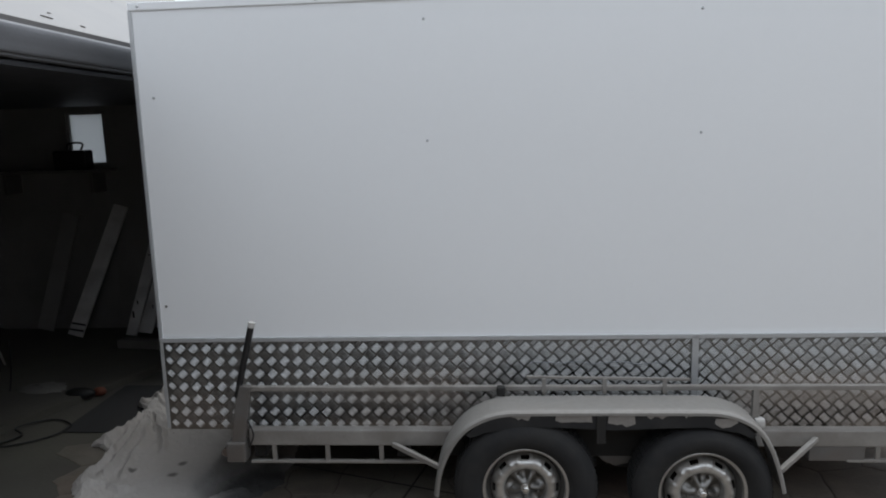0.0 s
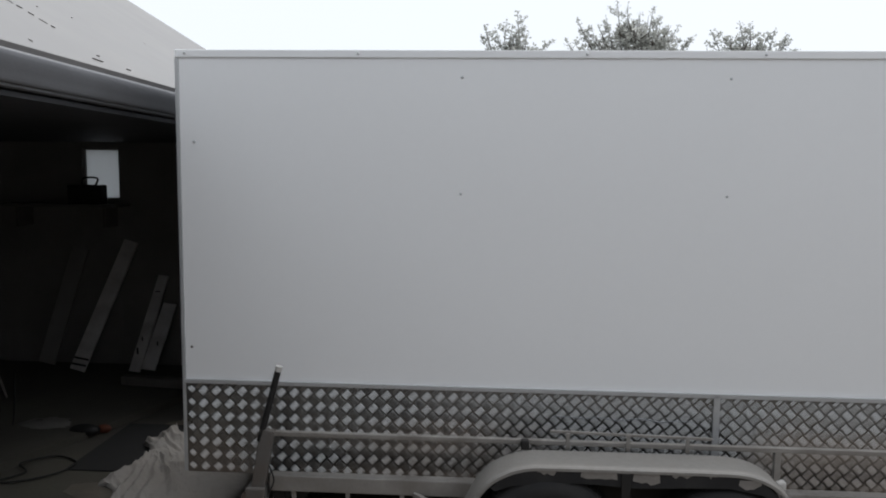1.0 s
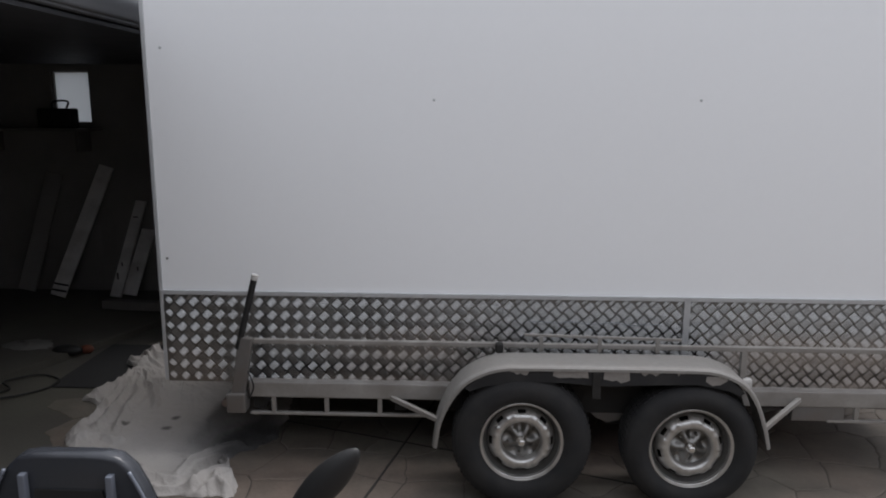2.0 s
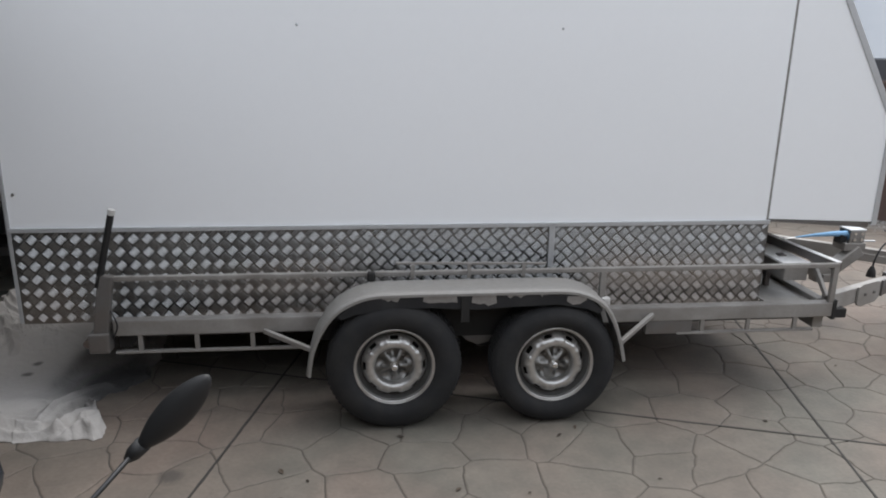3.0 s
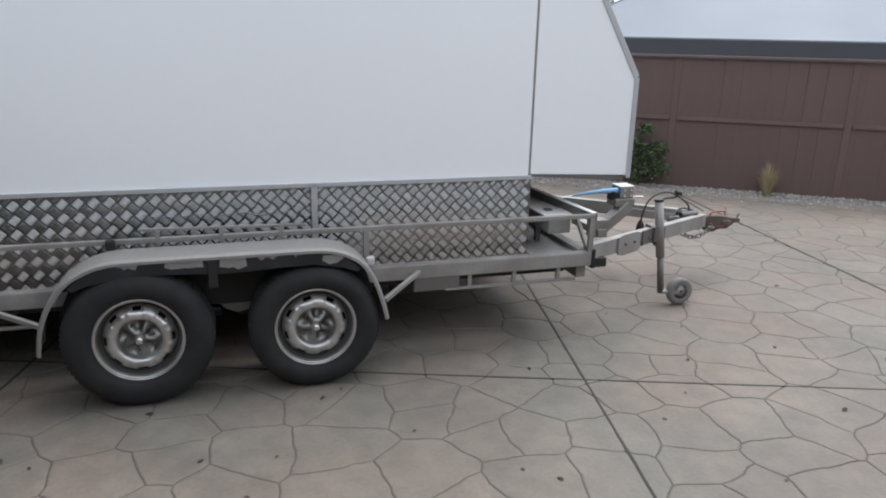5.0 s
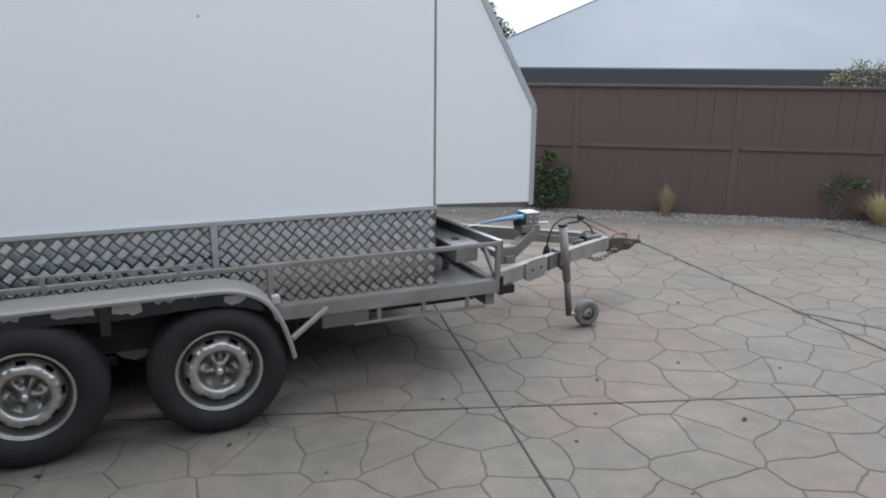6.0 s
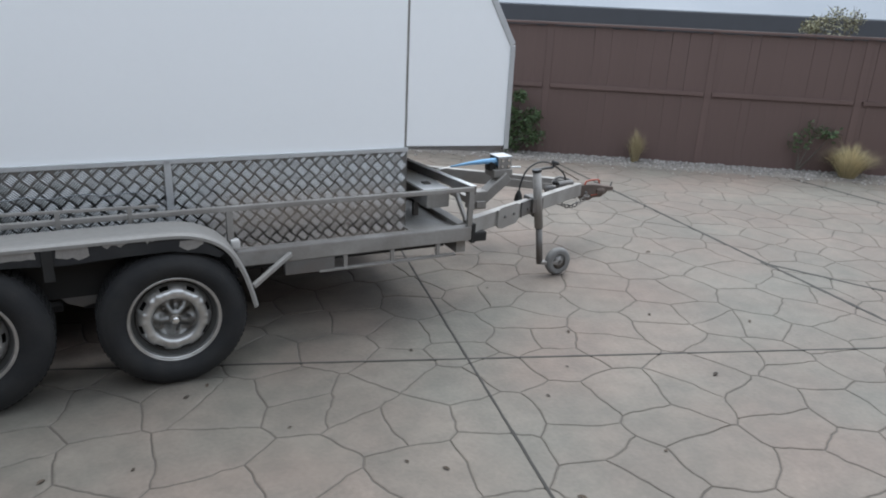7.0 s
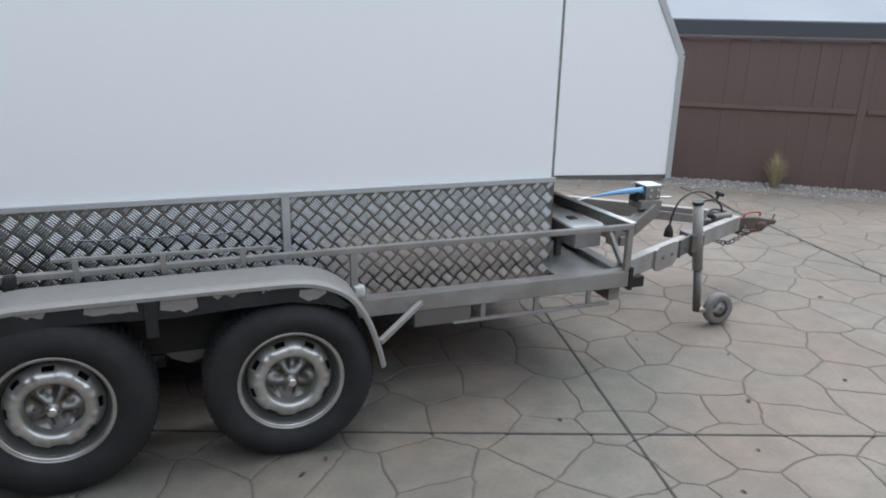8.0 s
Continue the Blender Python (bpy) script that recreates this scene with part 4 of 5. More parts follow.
part("gable", prism([(EAVE_X - 0.06, 2.30), (-5.1, 4.27), (-8.3, 2.27)], SHED_Y0 - 0.01, SHED_Y0 + 0.07), SHED_ROOF, shed)
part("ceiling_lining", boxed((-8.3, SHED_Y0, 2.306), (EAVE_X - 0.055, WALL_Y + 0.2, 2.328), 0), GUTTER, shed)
part("side_wall", boxed((EAVE_X - 0.12, 1.9, 0), (EAVE_X - 0.02, WALL_Y + 0.2, 2.305), 0), SHED_LINING, shed)
part("end_wall", boxed((-8.4, SHED_Y0, 0), (-8.3, WALL_Y + 0.2, 2.305), 0), SHED_LINING, shed)
# unseen wall, added so that the inside of the shed stays dark
part("near_wall", boxed((-8.3, SHED_Y0 - 0.1, 0), (EAVE_X - 0.02, SHED_Y0, 2.305), 0), SHED_LINING, shed)
# back wall, with two window openings
W = [(-4.446, -4.06, 1.725, 2.24), (-5.82, -5.46, 1.70, 2.20)]
xs = [-8.3, W[1][0], W[1][1], W[0][0], W[0][1], EAVE_X - 0.12]
for i, (a, b) in enumerate(zip(xs, xs[1:])):
    if i in (1, 3):
        w = W[1] if i == 1 else W[0]
        part("back_wall", boxed((a, WALL_Y, 0), (b, WALL_Y + 0.1, w[2]), 0), SHED_LINING, shed)
        part("back_wall", boxed((a, WALL_Y, w[3]), (b, WALL_Y + 0.1, 2.305), 0), SHED_LINING, shed)
    else:
        part("back_wall", boxed((a, WALL_Y, 0), (b, WALL_Y + 0.1, 2.305), 0), SHED_LINING, shed)
for k, w in enumerate(W):
    win = thing("window_%d" % (k + 1), (w[0], WALL_Y, w[2]), "small shed window with pale light outside", "window", kind="structure")
    for lo, hi in (((w[0], w[2]), (w[0] + 0.025, w[3])), ((w[1] - 0.012, w[2]), (w[1], w[3])), ((w[0] + 0.026, w[2]), (w[1] - 0.013, w[2] + 0.015)), ((w[0] + 0.026, w[3] - 0.012), (w[1] - 0.013, w[3]))):
        part("window_frame", boxed((lo[0], WALL_Y + 0.02, lo[1]), (hi[0], WALL_Y + 0.07, hi[1]), 0.002), SHED_LINING, win)
    part("pane", boxed((w[0] + 0.02, WALL_Y + 0.04, w[2] + 0.01), (w[1] - 0.01, WALL_Y + 0.048, w[3] - 0.008), 0), FROSTED, win, "pale obscure glass")
garage_floor = part("floor", boxed((-14, -8, -0.05), (-2.62, WALL_Y + 3, -0.004), 0), SLAB)
tagged(garage_floor, "dark stained concrete floor at the shed", "floor", kind="structure")
step = part("floor_step", prism([(-8.3, 0.0), (0, 0.0), (0, 0.055), (-8.3, 0.055)], 0, 6, 0.0), SLAB, at=(0, 0, 0))
step.matrix_world = pose(-2.90, 2.52, -0.004, 0, 0, 68.9)
tagged(step, "raised concrete slab edge inside the shed", "floor", kind="structure")


# things inside the shed
def leaning_board(foot, top, width, label):
    foot, top = Vector(foot), Vector(top)
    d = (top - foot).normalized()
    side = Vector((0, -1, 0)).cross(d).normalized()
    turn = Matrix((side, d.cross(side), d)).transposed().to_4x4()
    h = Vector((width / 2, 0.011, (top - foot).length / 2))
    t = part("board", boxed((foot + top) / 2 - h, (foot + top) / 2 + h, 0.003, turn), DULL_BOARD if "dull" in label else SHED_BOARD)
    return tagged(t, label, "board", group="boards leaning in the shed")


white_board = leaning_board((-4.276, 3.08, 0.068), (-3.93, 3.565, 1.30), 0.15, "white board with dark bands leaning in the shed")
for k in (0.045, 0.09):
    q = Vector((-4.276, 3.08, 0.068)).lerp(Vector((-3.93, 3.565, 1.30)), k)
    part("painted_band", bar(q + Vector((-0.070, -0.016, 0.012)), q + Vector((0.070, -0.016, -0.012)), 0.004, 0.018, 0), BLACK_PLASTIC, white_board, "dark painted band")
leaning_board((-4.72, 3.30, 0.068), (-4.47, 3.565, 1.22), 0.17, "dull grey board leaning against the shed wall")
narrow_board = leaning_board((-3.70, 3.08, 0.068), (-3.60, 3.565, 0.95), 0.11, "narrow white board leaning against the shed wall")
short_board = leaning_board((-3.60, 3.16, 0.068), (-3.53, 3.54, 0.66), 0.14, "short white board leaning against the shed wall")
for x, z, w, h in ((-3.625, 0.80, 0.05, 0.010), (-3.68, 0.36, 0.012, 0.045), (-3.70, 0.24, 0.016, 0.10), (-3.56, 0.30, 0.012, 0.05)):
    on_narrow = x < -3.61
    y = 3.08 + (z - 0.068) * 0.55 - 0.022 if on_narrow else 3.16 + (z - 0.068) * 0.64 - 0.022
    part("printed_mark", boxed((x - w / 2, y, z - h / 2), (x + w / 2, y + 0.004, z + h / 2), 0), BLACK_PLASTIC, narrow_board if on_narrow else short_board, "dark printed mark")
timber = part("timber_beam", bar((-3.62, 2.72, 0.10), (-2.75, 2.62, 0.10), 0.10, 0.08, 0.008), DARK_TIMBER)
tagged(timber, "dark timber beam lying on shed floor", "beam")
shelf = thing("wall_shelf", (-4.3, 3.45, 1.7), "dark timber shelf under the shed window", "shelf")
part("plank", boxed((-5.2, 3.30, 1.655), (-3.95, 3.60, 1.68), 0.003), DARK_TIMBER, shelf)
for x in (-5.0, -4.1):
    part("bracket", boxed((x - 0.015, 3.36, 1.45), (x + 0.015, 3.60, 1.655), 0.002), DARK_TIMBER, shelf)
box = thing("tool_case", (-4.28, 3.42, 1.681), "black tool case with a handle on shelf", "tool case")
part("case_body", boxed((-4.47, 3.35, 1.682), (-4.13, 3.50, 1.875), 0.02), BLACK_PLASTIC, box)
part("handle", tube(curve_points([(-4.35, 3.42, 1.87), (-4.33, 3.42, 1.94), (-4.19, 3.42, 1.94), (-4.21, 3.42, 1.87)], 4), 0.010, 8), BLACK_PLASTIC, box)
ladder = thing("step_ladder", (-4.7, 2.2, 0), "folding aluminium step ladder standing in the shed", "ladder")
for a, b in (((-4.40, 2.22, 0.06), (-5.02, 2.40, 1.55)), ((-4.40, 1.86, 0.06), (-5.02, 2.30, 1.55)), ((-5.55, 2.25, 0.06), (-5.06, 2.40, 1.55)), ((-5.55, 1.9, 0.06), (-5.06, 2.30, 1.55))):
    part("leg", bar(a, b, 0.016, 0.014, 0.003), GALV, ladder)
for k in range(1, 5):
    a = Vector((-4.40, 2.22, 0.06)).lerp(Vector((-5.02, 2.40, 1.55)), k / 5)
    b = Vector((-4.40, 1.86, 0.06)).lerp(Vector((-5.02, 2.30, 1.55)), k / 5)
    part("tread", bar(a, b, 0.06, 0.02, 0.003), GALV_DARK, ladder)
hose = part("cable", tube(curve_points([(-4.17, 2.00, 0.35), (-4.05, 1.80, 0.10), (-3.80, 1.36, 0.010), (-4.0, 1.40, 0.010), (-4.1, 1.1, 0.010), (-3.75, 0.78, 0.010), (-3.40, 0.70, 0.010), (-3.15, 0.85, 0.010),
            (-3.10, 1.05, 0.010), (-3.3, 1.15, 0.010), (-3.45, 0.98, 0.022), (-3.35, 0.86, 0.010), (-3.6, 0.66, 0.010), (-4.2, 0.75, 0.010), (-4.8, 1.0, 0.010)]), 0.0065, 7), BLACK_PLASTIC, smooth=True)
tagged(hose, "black cable lying in loops on concrete", "cable")
rag = part("rag", blob((-3.68, 1.66, 0.03), (0.22, 0.13, 0.05), 18, 10, lambda v: v + noise.noise_vector(v * 2.3) * 0.35), DARK_TIMBER, smooth=True)
tagged(rag, "dark crumpled rag on the shed floor", "rag")
drill = thing("power_tool", (-3.26, 1.60, 0), "dark hand tool with orange casing on floor", "power tool")
part("casing", blob((-3.22, 1.64, 0.035), (0.055, 0.035, 0.035), 16, 10), DULL_ORANGE, drill, smooth=True)
part("body", blob((-3.33, 1.56, 0.05), (0.12, 0.06, 0.05), 16, 10), BLACK_PLASTIC, drill, smooth=True)
# thin near-black rectangle lying on the floor beside the sheet
mat = part("floor_mat", prism([(-3.12, 0.0), (-2.40, 0.0), (-2.40, 0.006), (-3.12, 0.006)], 0.95, 1.85), DARK_PATCH)
tagged(mat, "flat near-black rectangle on concrete beside drop sheet", "mat")

# ---- plants ----
def leaf_cloud(clumps, count, size, seed, droop=0.0):
    """Many small two-sided leaves round a set of clumps (centre, radius)."""
    rng = random.Random(seed)
    verts, faces = [], []
    for _ in range(count):
        c, r = clumps[rng.randrange(len(clumps))]
        d = Vector((rng.gauss(0, 1), rng.gauss(0, 1), rng.gauss(0, 1))).normalized() * r * (rng.random() ** 0.45)
        p = Vector(c) + Vector((d.x, d.y, d.z * 0.8 - droop * d.length))
        a = Vector((rng.gauss(0, 1), rng.gauss(0, 1), rng.gauss(0, 0.6))).normalized()
        b = a.orthogonal().normalized()
        b = Matrix.Rotation(rng.random() * 6.28, 3, a) @ b
        s = size * rng.uniform(0.6, 1.4)
        n = len(verts)
        verts += [p, p + a * s * 0.5 + b * s * 0.28, p + a * s, p + a * s * 0.5 - b * s * 0.28]
        faces.append((n, n + 1, n + 2, n + 3))
    return verts, faces


def mesh_part(name, verts, faces, material, parent, label="", kind=""):
    o = ORIGIN[parent]
    me = bpy.data.meshes.new(name)
    me.from_pydata([tuple(Vector(v) - o) for v in verts], [], faces)
    me.materials.append(material)
    ob = new(name, me)
    ob.parent = parent
    ORIGIN[ob] = o
    if label or kind:
        tagged(ob, label, kind=kind)
    return ob


def tree(at, height, clumps, count, leaf, seed, leaves, label):
    t = thing("tree", at, label, "tree")
    rng = random.Random(seed)
    base = Vector(at)
    mid = base + Vector((rng.uniform(-0.2, 0.2), rng.uniform(-0.2, 0.2), height * 0.45))
    bm = tube([base, base.lerp(mid, 0.5) + Vector((0.06, 0, 0)), mid], [0.17, 0.13, 0.10], 10)
    for c, r in clumps:
        c = Vector(c)
        add_tube(bm, [mid, mid.lerp(c, 0.5) + Vector((0, 0, 0.15)), c, c + Vector((rng.uniform(-.3, .3), rng.uniform(-.2, .2), r * 0.9))], [0.07, 0.045, 0.025, 0.006], 6)
        for _ in range(7):
            d = Vector((rng.gauss(0, 1), rng.gauss(0, 1), abs(rng.gauss(0, 1)))).normalized()
            add_tube(bm, [c, c + d * r * 0.6, c + d * r * 1.1 + Vector((0, 0, 0.05))], [0.02, 0.012, 0.003], 5)
    part("trunk", bm, BARK, t)
    v, f = leaf_cloud(clumps, count, leaf, seed)
    mesh_part("crown", v, f, leaves, t)
    return t


def sprigs(t, root, tips, per, seed):
    """Upright leafy shoots that stand out of a crown."""
    rng = random.Random(seed)
    bm = bmesh.new()
    verts, faces = [], []
    for x, z in tips:
        a = Vector((root[0] + (x - root[0]) * 0.55, 12.0 + rng.uniform(-0.2, 0.2), 4.25))
        tip = Vector((x, 12.0 + rng.uniform(-0.15, 0.15), z))
        mid = a.lerp(tip, 0.55) + Vector((rng.uniform(-0.08, 0.08), 0, 0))
        add_tube(bm, [a, mid, tip], [0.016, 0.011, 0.004], 5)
        stems = [(mid, tip)] + [(a.lerp(tip, k), a.lerp(tip, k) + Vector((rng.choice((-1, 1)) * rng.uniform(0.1, 0.24), 0, rng.uniform(0.06, 0.2)))) for k in (0.35, 0.5, 0.62, 0.75)]
        for p, q in stems:
            add_tube(bm, [p, q], [0.007, 0.003], 4)
            for _ in range(per):
                c = p.lerp(q, rng.random() ** 0.7) + Vector((rng.gauss(0, 0.022), rng.gauss(0, 0.03), rng.gauss(0, 0.022)))
                d = Vector((rng.gauss(0, 1), rng.gauss(0, 0.7), rng.gauss(0.2, 0.8))).normalized()
                e = Vector((rng.gauss(0, 1), rng.gauss(0, 1), rng.gauss(0, 1))).cross(d).normalized() * 0.018
                s = rng.uniform(0.05, 0.085)
                n = len(verts)
                verts += [c, c + d * s * 0.5 + e, c + d * s, c + d * s * 0.5 - e]
                faces.append((n, n + 1, n + 2, n + 3))
    part("branchwork", bm, BARK, t)
    mesh_part("foliage", verts, faces, LEAF_DARK, t)


t = tree((0.4, 12.0, 0), 4.4, [((0.25, 12, 4.55), 0.28), ((0.1, 12.2, 4.3), 0.5), ((0.5, 12, 4.45), 0.3)], 1300, 0.08, 3, LEAF_DARK, "slender leafy tree rising beyond the trailer")
sprigs(t, (0.25, 12), [(-0.39, 5.17), (0.08, 5.29), (0.30, 5.50), (0.49, 4.92), (0.90, 4.80), (-0.15, 4.95), (0.2, 5.2)], 30, 31)
t = tree((2.9, 12.3, 0), 4.6, [((2.75, 12, 4.85), 0.42), ((3.2, 12, 4.75), 0.42), ((2.2, 12.1, 4.6), 0.4), ((2.6, 12.3, 5.05), 0.22), ((3.0, 12.3, 4.4), 0.9), ((1.7, 12.1, 4.4), 0.35)], 4200, 0.08, 4, LEAF_DARK, "spreading leafy tree rising beyond the trailer")
sprigs(t, (2.8, 12), [(1.53, 5.28), (1.96, 5.15), (2.36, 5.69), (2.60, 5.62), (2.15, 5.35), (3.09, 5.50), (3.30, 5.41), (3.68, 5.19), (2.85, 5.45), (1.3, 4.85), (3.9, 4.9), (1.75, 5.05)], 30, 32)
t = tree((5.0, 12.4, 0), 4.4, [((4.9, 12, 4.55), 0.32), ((5.4, 12.2, 4.55), 0.3), ((5.0, 12.3, 4.3), 0.6), ((4.35, 12.1, 4.4), 0.3)], 2300, 0.08, 5, LEAF_DARK, "uneven leafy tree rising beyond the trailer")
sprigs(t, (5.0, 12), [(4.30, 5.09), (4.92, 5.26), (5.08, 5.22), (5.58, 5.08), (5.88, 5.0), (5.97, 4.65), (4.7, 4.95), (5.3, 4.95)], 30, 33)
tree((9.6, 14.5, 0), 3.0, [((9.5, 14.3, 2.8), 0.7), ((9.2, 14.4, 3.35), 0.65), ((9.9, 14.2, 2.6), 0.6), ((9.0, 14.4, 2.6), 0.8), ((9.6, 14.4, 3.2), 0.45), ((10.05, 14.2, 2.3), 0.5)], 9000, 0.09, 6, LEAF, "dark dense tree beside the house roof")


def tuft(at, height, radius, count, seed, material, label):
    t = thing("grass_tuft", at, label, "grass")
    rng = random.Random(seed)
    verts, faces = [], []
    for _ in range(count):
        a = rng.random() * 6.283
        lean = rng.random() ** 0.7 * radius
        h = height * rng.uniform(0.55, 1.05) * (1 - 0.35 * lean / radius)
        root = Vector(at) + Vector((math.cos(a), math.sin(a), 0)) * rng.random() * radius * 0.25
        out = Vector((math.cos(a), math.sin(a), 0))
        side = Vector((-out.y, out.x, 0)) * rng.uniform(0.002, 0.0042)
        n = len(verts)
        p1 = root + out * lean * 0.4 + Vector((0, 0, h * 0.65))
        p2 = root + out * lean * 1.0 + Vector((0, 0, h * rng.uniform(0.8, 1.0)))
        verts += [root - side, root + side, p1 + side * 0.8, p1 - side * 0.8, p2]
        faces += [(n, n + 1, n + 2, n + 3), (n + 3, n + 2, n + 4)]
    mesh_part("grass", verts, faces, material, t, kind="stuff")
    return t


tuft(along(3.52, 0.24), 0.48, 0.36, 1000, 11, STRAW, "large clump of dry straw-coloured grass at fence")
tuft(along(1.12, 0.20), 0.48, 0.17, 300, 12, STRAW_DULL, "thin clump of dry grass at the fence")
tuft(along(4.75, 0.16), 0.38, 0.22, 280, 13, STRAW, "small clump of dry grass at the fence")


def shrub(at, clumps, count, leaf, seed, material, label):
    t = thing("shrub", at, label, "shrub")
    rng = random.Random(seed)
    bm = bmesh.new()
    for c, r in clumps:
        add_tube(bm, [Vector(at), Vector(at).lerp(Vector(c), 0.6) + Vector((0.03, 0, 0)), Vector(c)], [0.012, 0.009, 0.004], 6)
        for _ in range(5):
            d = Vector((rng.gauss(0, 1), rng.gauss(0, 1), abs(rng.gauss(0, 1.2)))).normalized() * r * 1.2
            add_tube(bm, [Vector(c), Vector(c) + d], [0.004, 0.0015], 4)
    part("stems", bm, BARK, t)
    v, f = leaf_cloud(clumps, count, leaf, seed)
    mesh_part("leaves", v, f, material, t)
    return t


shrub(along(-0.32, 0.12), [(along(-0.35, 0.15, 0.15), 0.16), (along(-0.25, 0.15, 0.35), 0.15), (along(-0.4, 0.14, 0.5), 0.13), (along(-0.3, 0.14, 0.68), 0.09), (along(-0.12, 0.14, 0.22), 0.17), (along(-0.14, 0.13, 0.45), 0.13), (along(-0.5, 0.14, 0.3), 0.18)], 1500, 0.045, 21, LEAF, "green leafy creeper at the fence foot")
shrub(along(3.0, 0.10), [(along(2.95, 0.13, 0.35), 0.15), (along(3.1, 0.13, 0.5), 0.14), (along(3.3, 0.12, 0.45), 0.13)], 220, 0.045, 22, LEAF, "thin straggly weed against the fence")
shrub(along(3.2, -0.25), [(along(3.0, -0.2, 1.66), 0.13), (along(3.2, -0.2, 1.76), 0.13), (along(3.4, -0.2, 1.72), 0.13), (along(3.12, -0.2, 1.62), 0.16), (along(3.34, -0.2, 1.62), 0.14), (along(2.92, -0.2, 1.60), 0.10)], 950, 0.032, 23, OLIVE, "dry olive shrub topping the fence")


# ---- drop sheet, crumpled on the ground at the trailer's rear ----
SHEET = [(-2.53, 0.10), (-2.60, 0.30), (-2.59, 0.55), (-2.66, 0.66), (-2.77, 0.78), (-2.70, 0.97), (-2.665, 1.20), (-2.69, 1.30), (-2.80, 1.43), (-2.70, 1.63), (-2.45, 1.55), (-2.1, 1.3), (-1.5, 1.1), (-1.36, 0.35), (-1.45, 0.13),
         (-1.57, -0.03), (-1.47, -0.17), (-1.40, -0.33), (-1.43, -0.42), (-1.60, -0.39), (-1.79, -0.40), (-2.0, -0.34), (-2.2, -0.27), (-2.44, -0.06)]


# the crests of the sheet's larger folds: along the front hem, the turned corner, and a fan from the caught edge
FOLDS = [[(-2.15, -0.24), (-1.92, -0.32), (-1.78, -0.36), (-1.60, -0.35)],
         [(-2.05, -0.19), (-1.86, -0.26), (-1.70, -0.28)],
         [(-1.62, -0.40), (-1.60, -0.28), (-1.52, -0.15), (-1.50, -0.08)],
         [(-1.58, -0.40), (-1.50, -0.34), (-1.43, -0.36)],
         [(-1.56, -0.06), (-1.48, -0.15)],
         [(-1.53, -0.27), (-1.46, -0.22)],
         [(-2.62, 1.12), (-2.58, 0.75), (-2.54, 0.35)],
         [(-2.59, 1.12), (-2.50, 0.72), (-2.44, 0.30)],
         [(-2.56, 1.12), (-2.42, 0.75), (-2.33, 0.30)],
         [(-2.53, 1.14), (-2.36, 0.88), (-2.24, 0.62)],
         [(-2.60, 1.20), (-2.50, 1.08), (-2.35, 1.04), (-2.22, 1.10)],
         [(-1.76, -0.20), (-1.74, -0.06), (-1.66, 0.06), (-1.54, 0.14)],
         [(-2.70, 0.80), (-2.64, 0.98), (-2.63, 1.18)],
         [(-2.72, 1.36), (-2.64, 1.30), (-2.60, 1.42), (-2.62, 1.55)],
         [(-2.46, 0.14), (-2.36, 0.18), (-2.22, 0.14)]]


def to_segment(p, a, b):
    ax, ay, bx, by = a[0], a[1], b[0], b[1]
    ux, uy = bx - ax, by - ay
    t = max(0.0, min(1.0, ((p.x - ax) * ux + (p.y - ay) * uy) / (ux * ux + uy * uy)))
    return math.hypot(p.x - ax - t * ux, p.y - ay - t * uy)


def drop_sheet():
    c = Vector((-2.05, 0.55, 0))
    line = curve_points([(x, y, 0) for x, y in SHEET + SHEET[:1]], 22)[:-1]
    rim = [q + noise.noise_vector(q * 9) * 0.035 + noise.noise_vector(q * 27) * 0.016 for q in line]
    rings, n = 150, len(rim)

    def crest(q, scale, sharp):
        return max(0.0, 1 - abs(noise.noise(q * scale)) * sharp) ** 1.4

    mounds = ((-1.52, -0.28, 0.035, 0.12), (-2.58, 1.45, 0.09, 0.18), (-2.68, 0.80, 0.025, 0.10), (-2.55, 0.2, 0.03, 0.12))

    def height(q, r):
        p = Vector(((q.x * 0.80 + q.y * 0.60) * 1.3, (q.y * 0.80 - q.x * 0.60) * 0.5, 0))
        p += noise.noise_vector(p * 1.7) * 0.30
        amount = 0.34 + 0.30 * min(1.0, max(0.0, (-2.15 - q.x) / 0.25)) + 0.30 * max(0.0, (r - 0.72) / 0.28)
        z = 0.010 + amount * (0.014 * crest(p, 2.2, 2.6) + 0.014 * crest(p + Vector((4, 2, 0)), 4.5, 3.0) + 0.011 * crest(p + Vector((1, 7, 0)), 8.0, 4.0) + 0.006 * crest(p + Vector((3, 1, 0)), 17.0, 4.0))
        for mx, my, mh, mr in mounds:
            d = math.dist((q.x, q.y), (mx, my)) / mr
            z += mh * math.exp(-d * d) * (0.7 + 0.6 * crest(p, 7.0, 3.0))
        w = q + noise.noise_vector(q * 6.0) * 0.035
        for k, line in enumerate(FOLDS):
            d = min(to_segment(w, a, b) for a, b in zip(line, line[1:])) / (0.034 if k < 6 else 0.042)
            if d < 1:
                z += (0.040 if k < 6 else 0.034) * (1 - d) ** 1.3
        return z * min(1.0, (1 - r) * 16 + 0.25)

    bm = bmesh.new()
    grid = []
    for i in range(1, rings + 1):
        r = (i / rings) ** 0.8
        ring = []
        for q in rim:
            x = c + (q - c) * r
            ring.append(bm.verts.new((x.x, x.y, height(x, r) if i < rings else 0.003)))
        grid.append(ring)
    for a, b in zip(grid, grid[1:]):
        for k in range(n):
            bm.faces.new((a[k], b[k], b[(k + 1) % n], a[(k + 1) % n]))
    bm.faces.new(grid[0])
    bmesh.ops.recalc_face_normals(bm, faces=bm.faces[:])
    for f in bm.faces:
        f.smooth = True
    return bm


cloth = part("drop_sheet", drop_sheet(), CLOTH)
tagged(cloth, "crumpled off-white painter's drop sheet with grey smudges", "drop sheet")

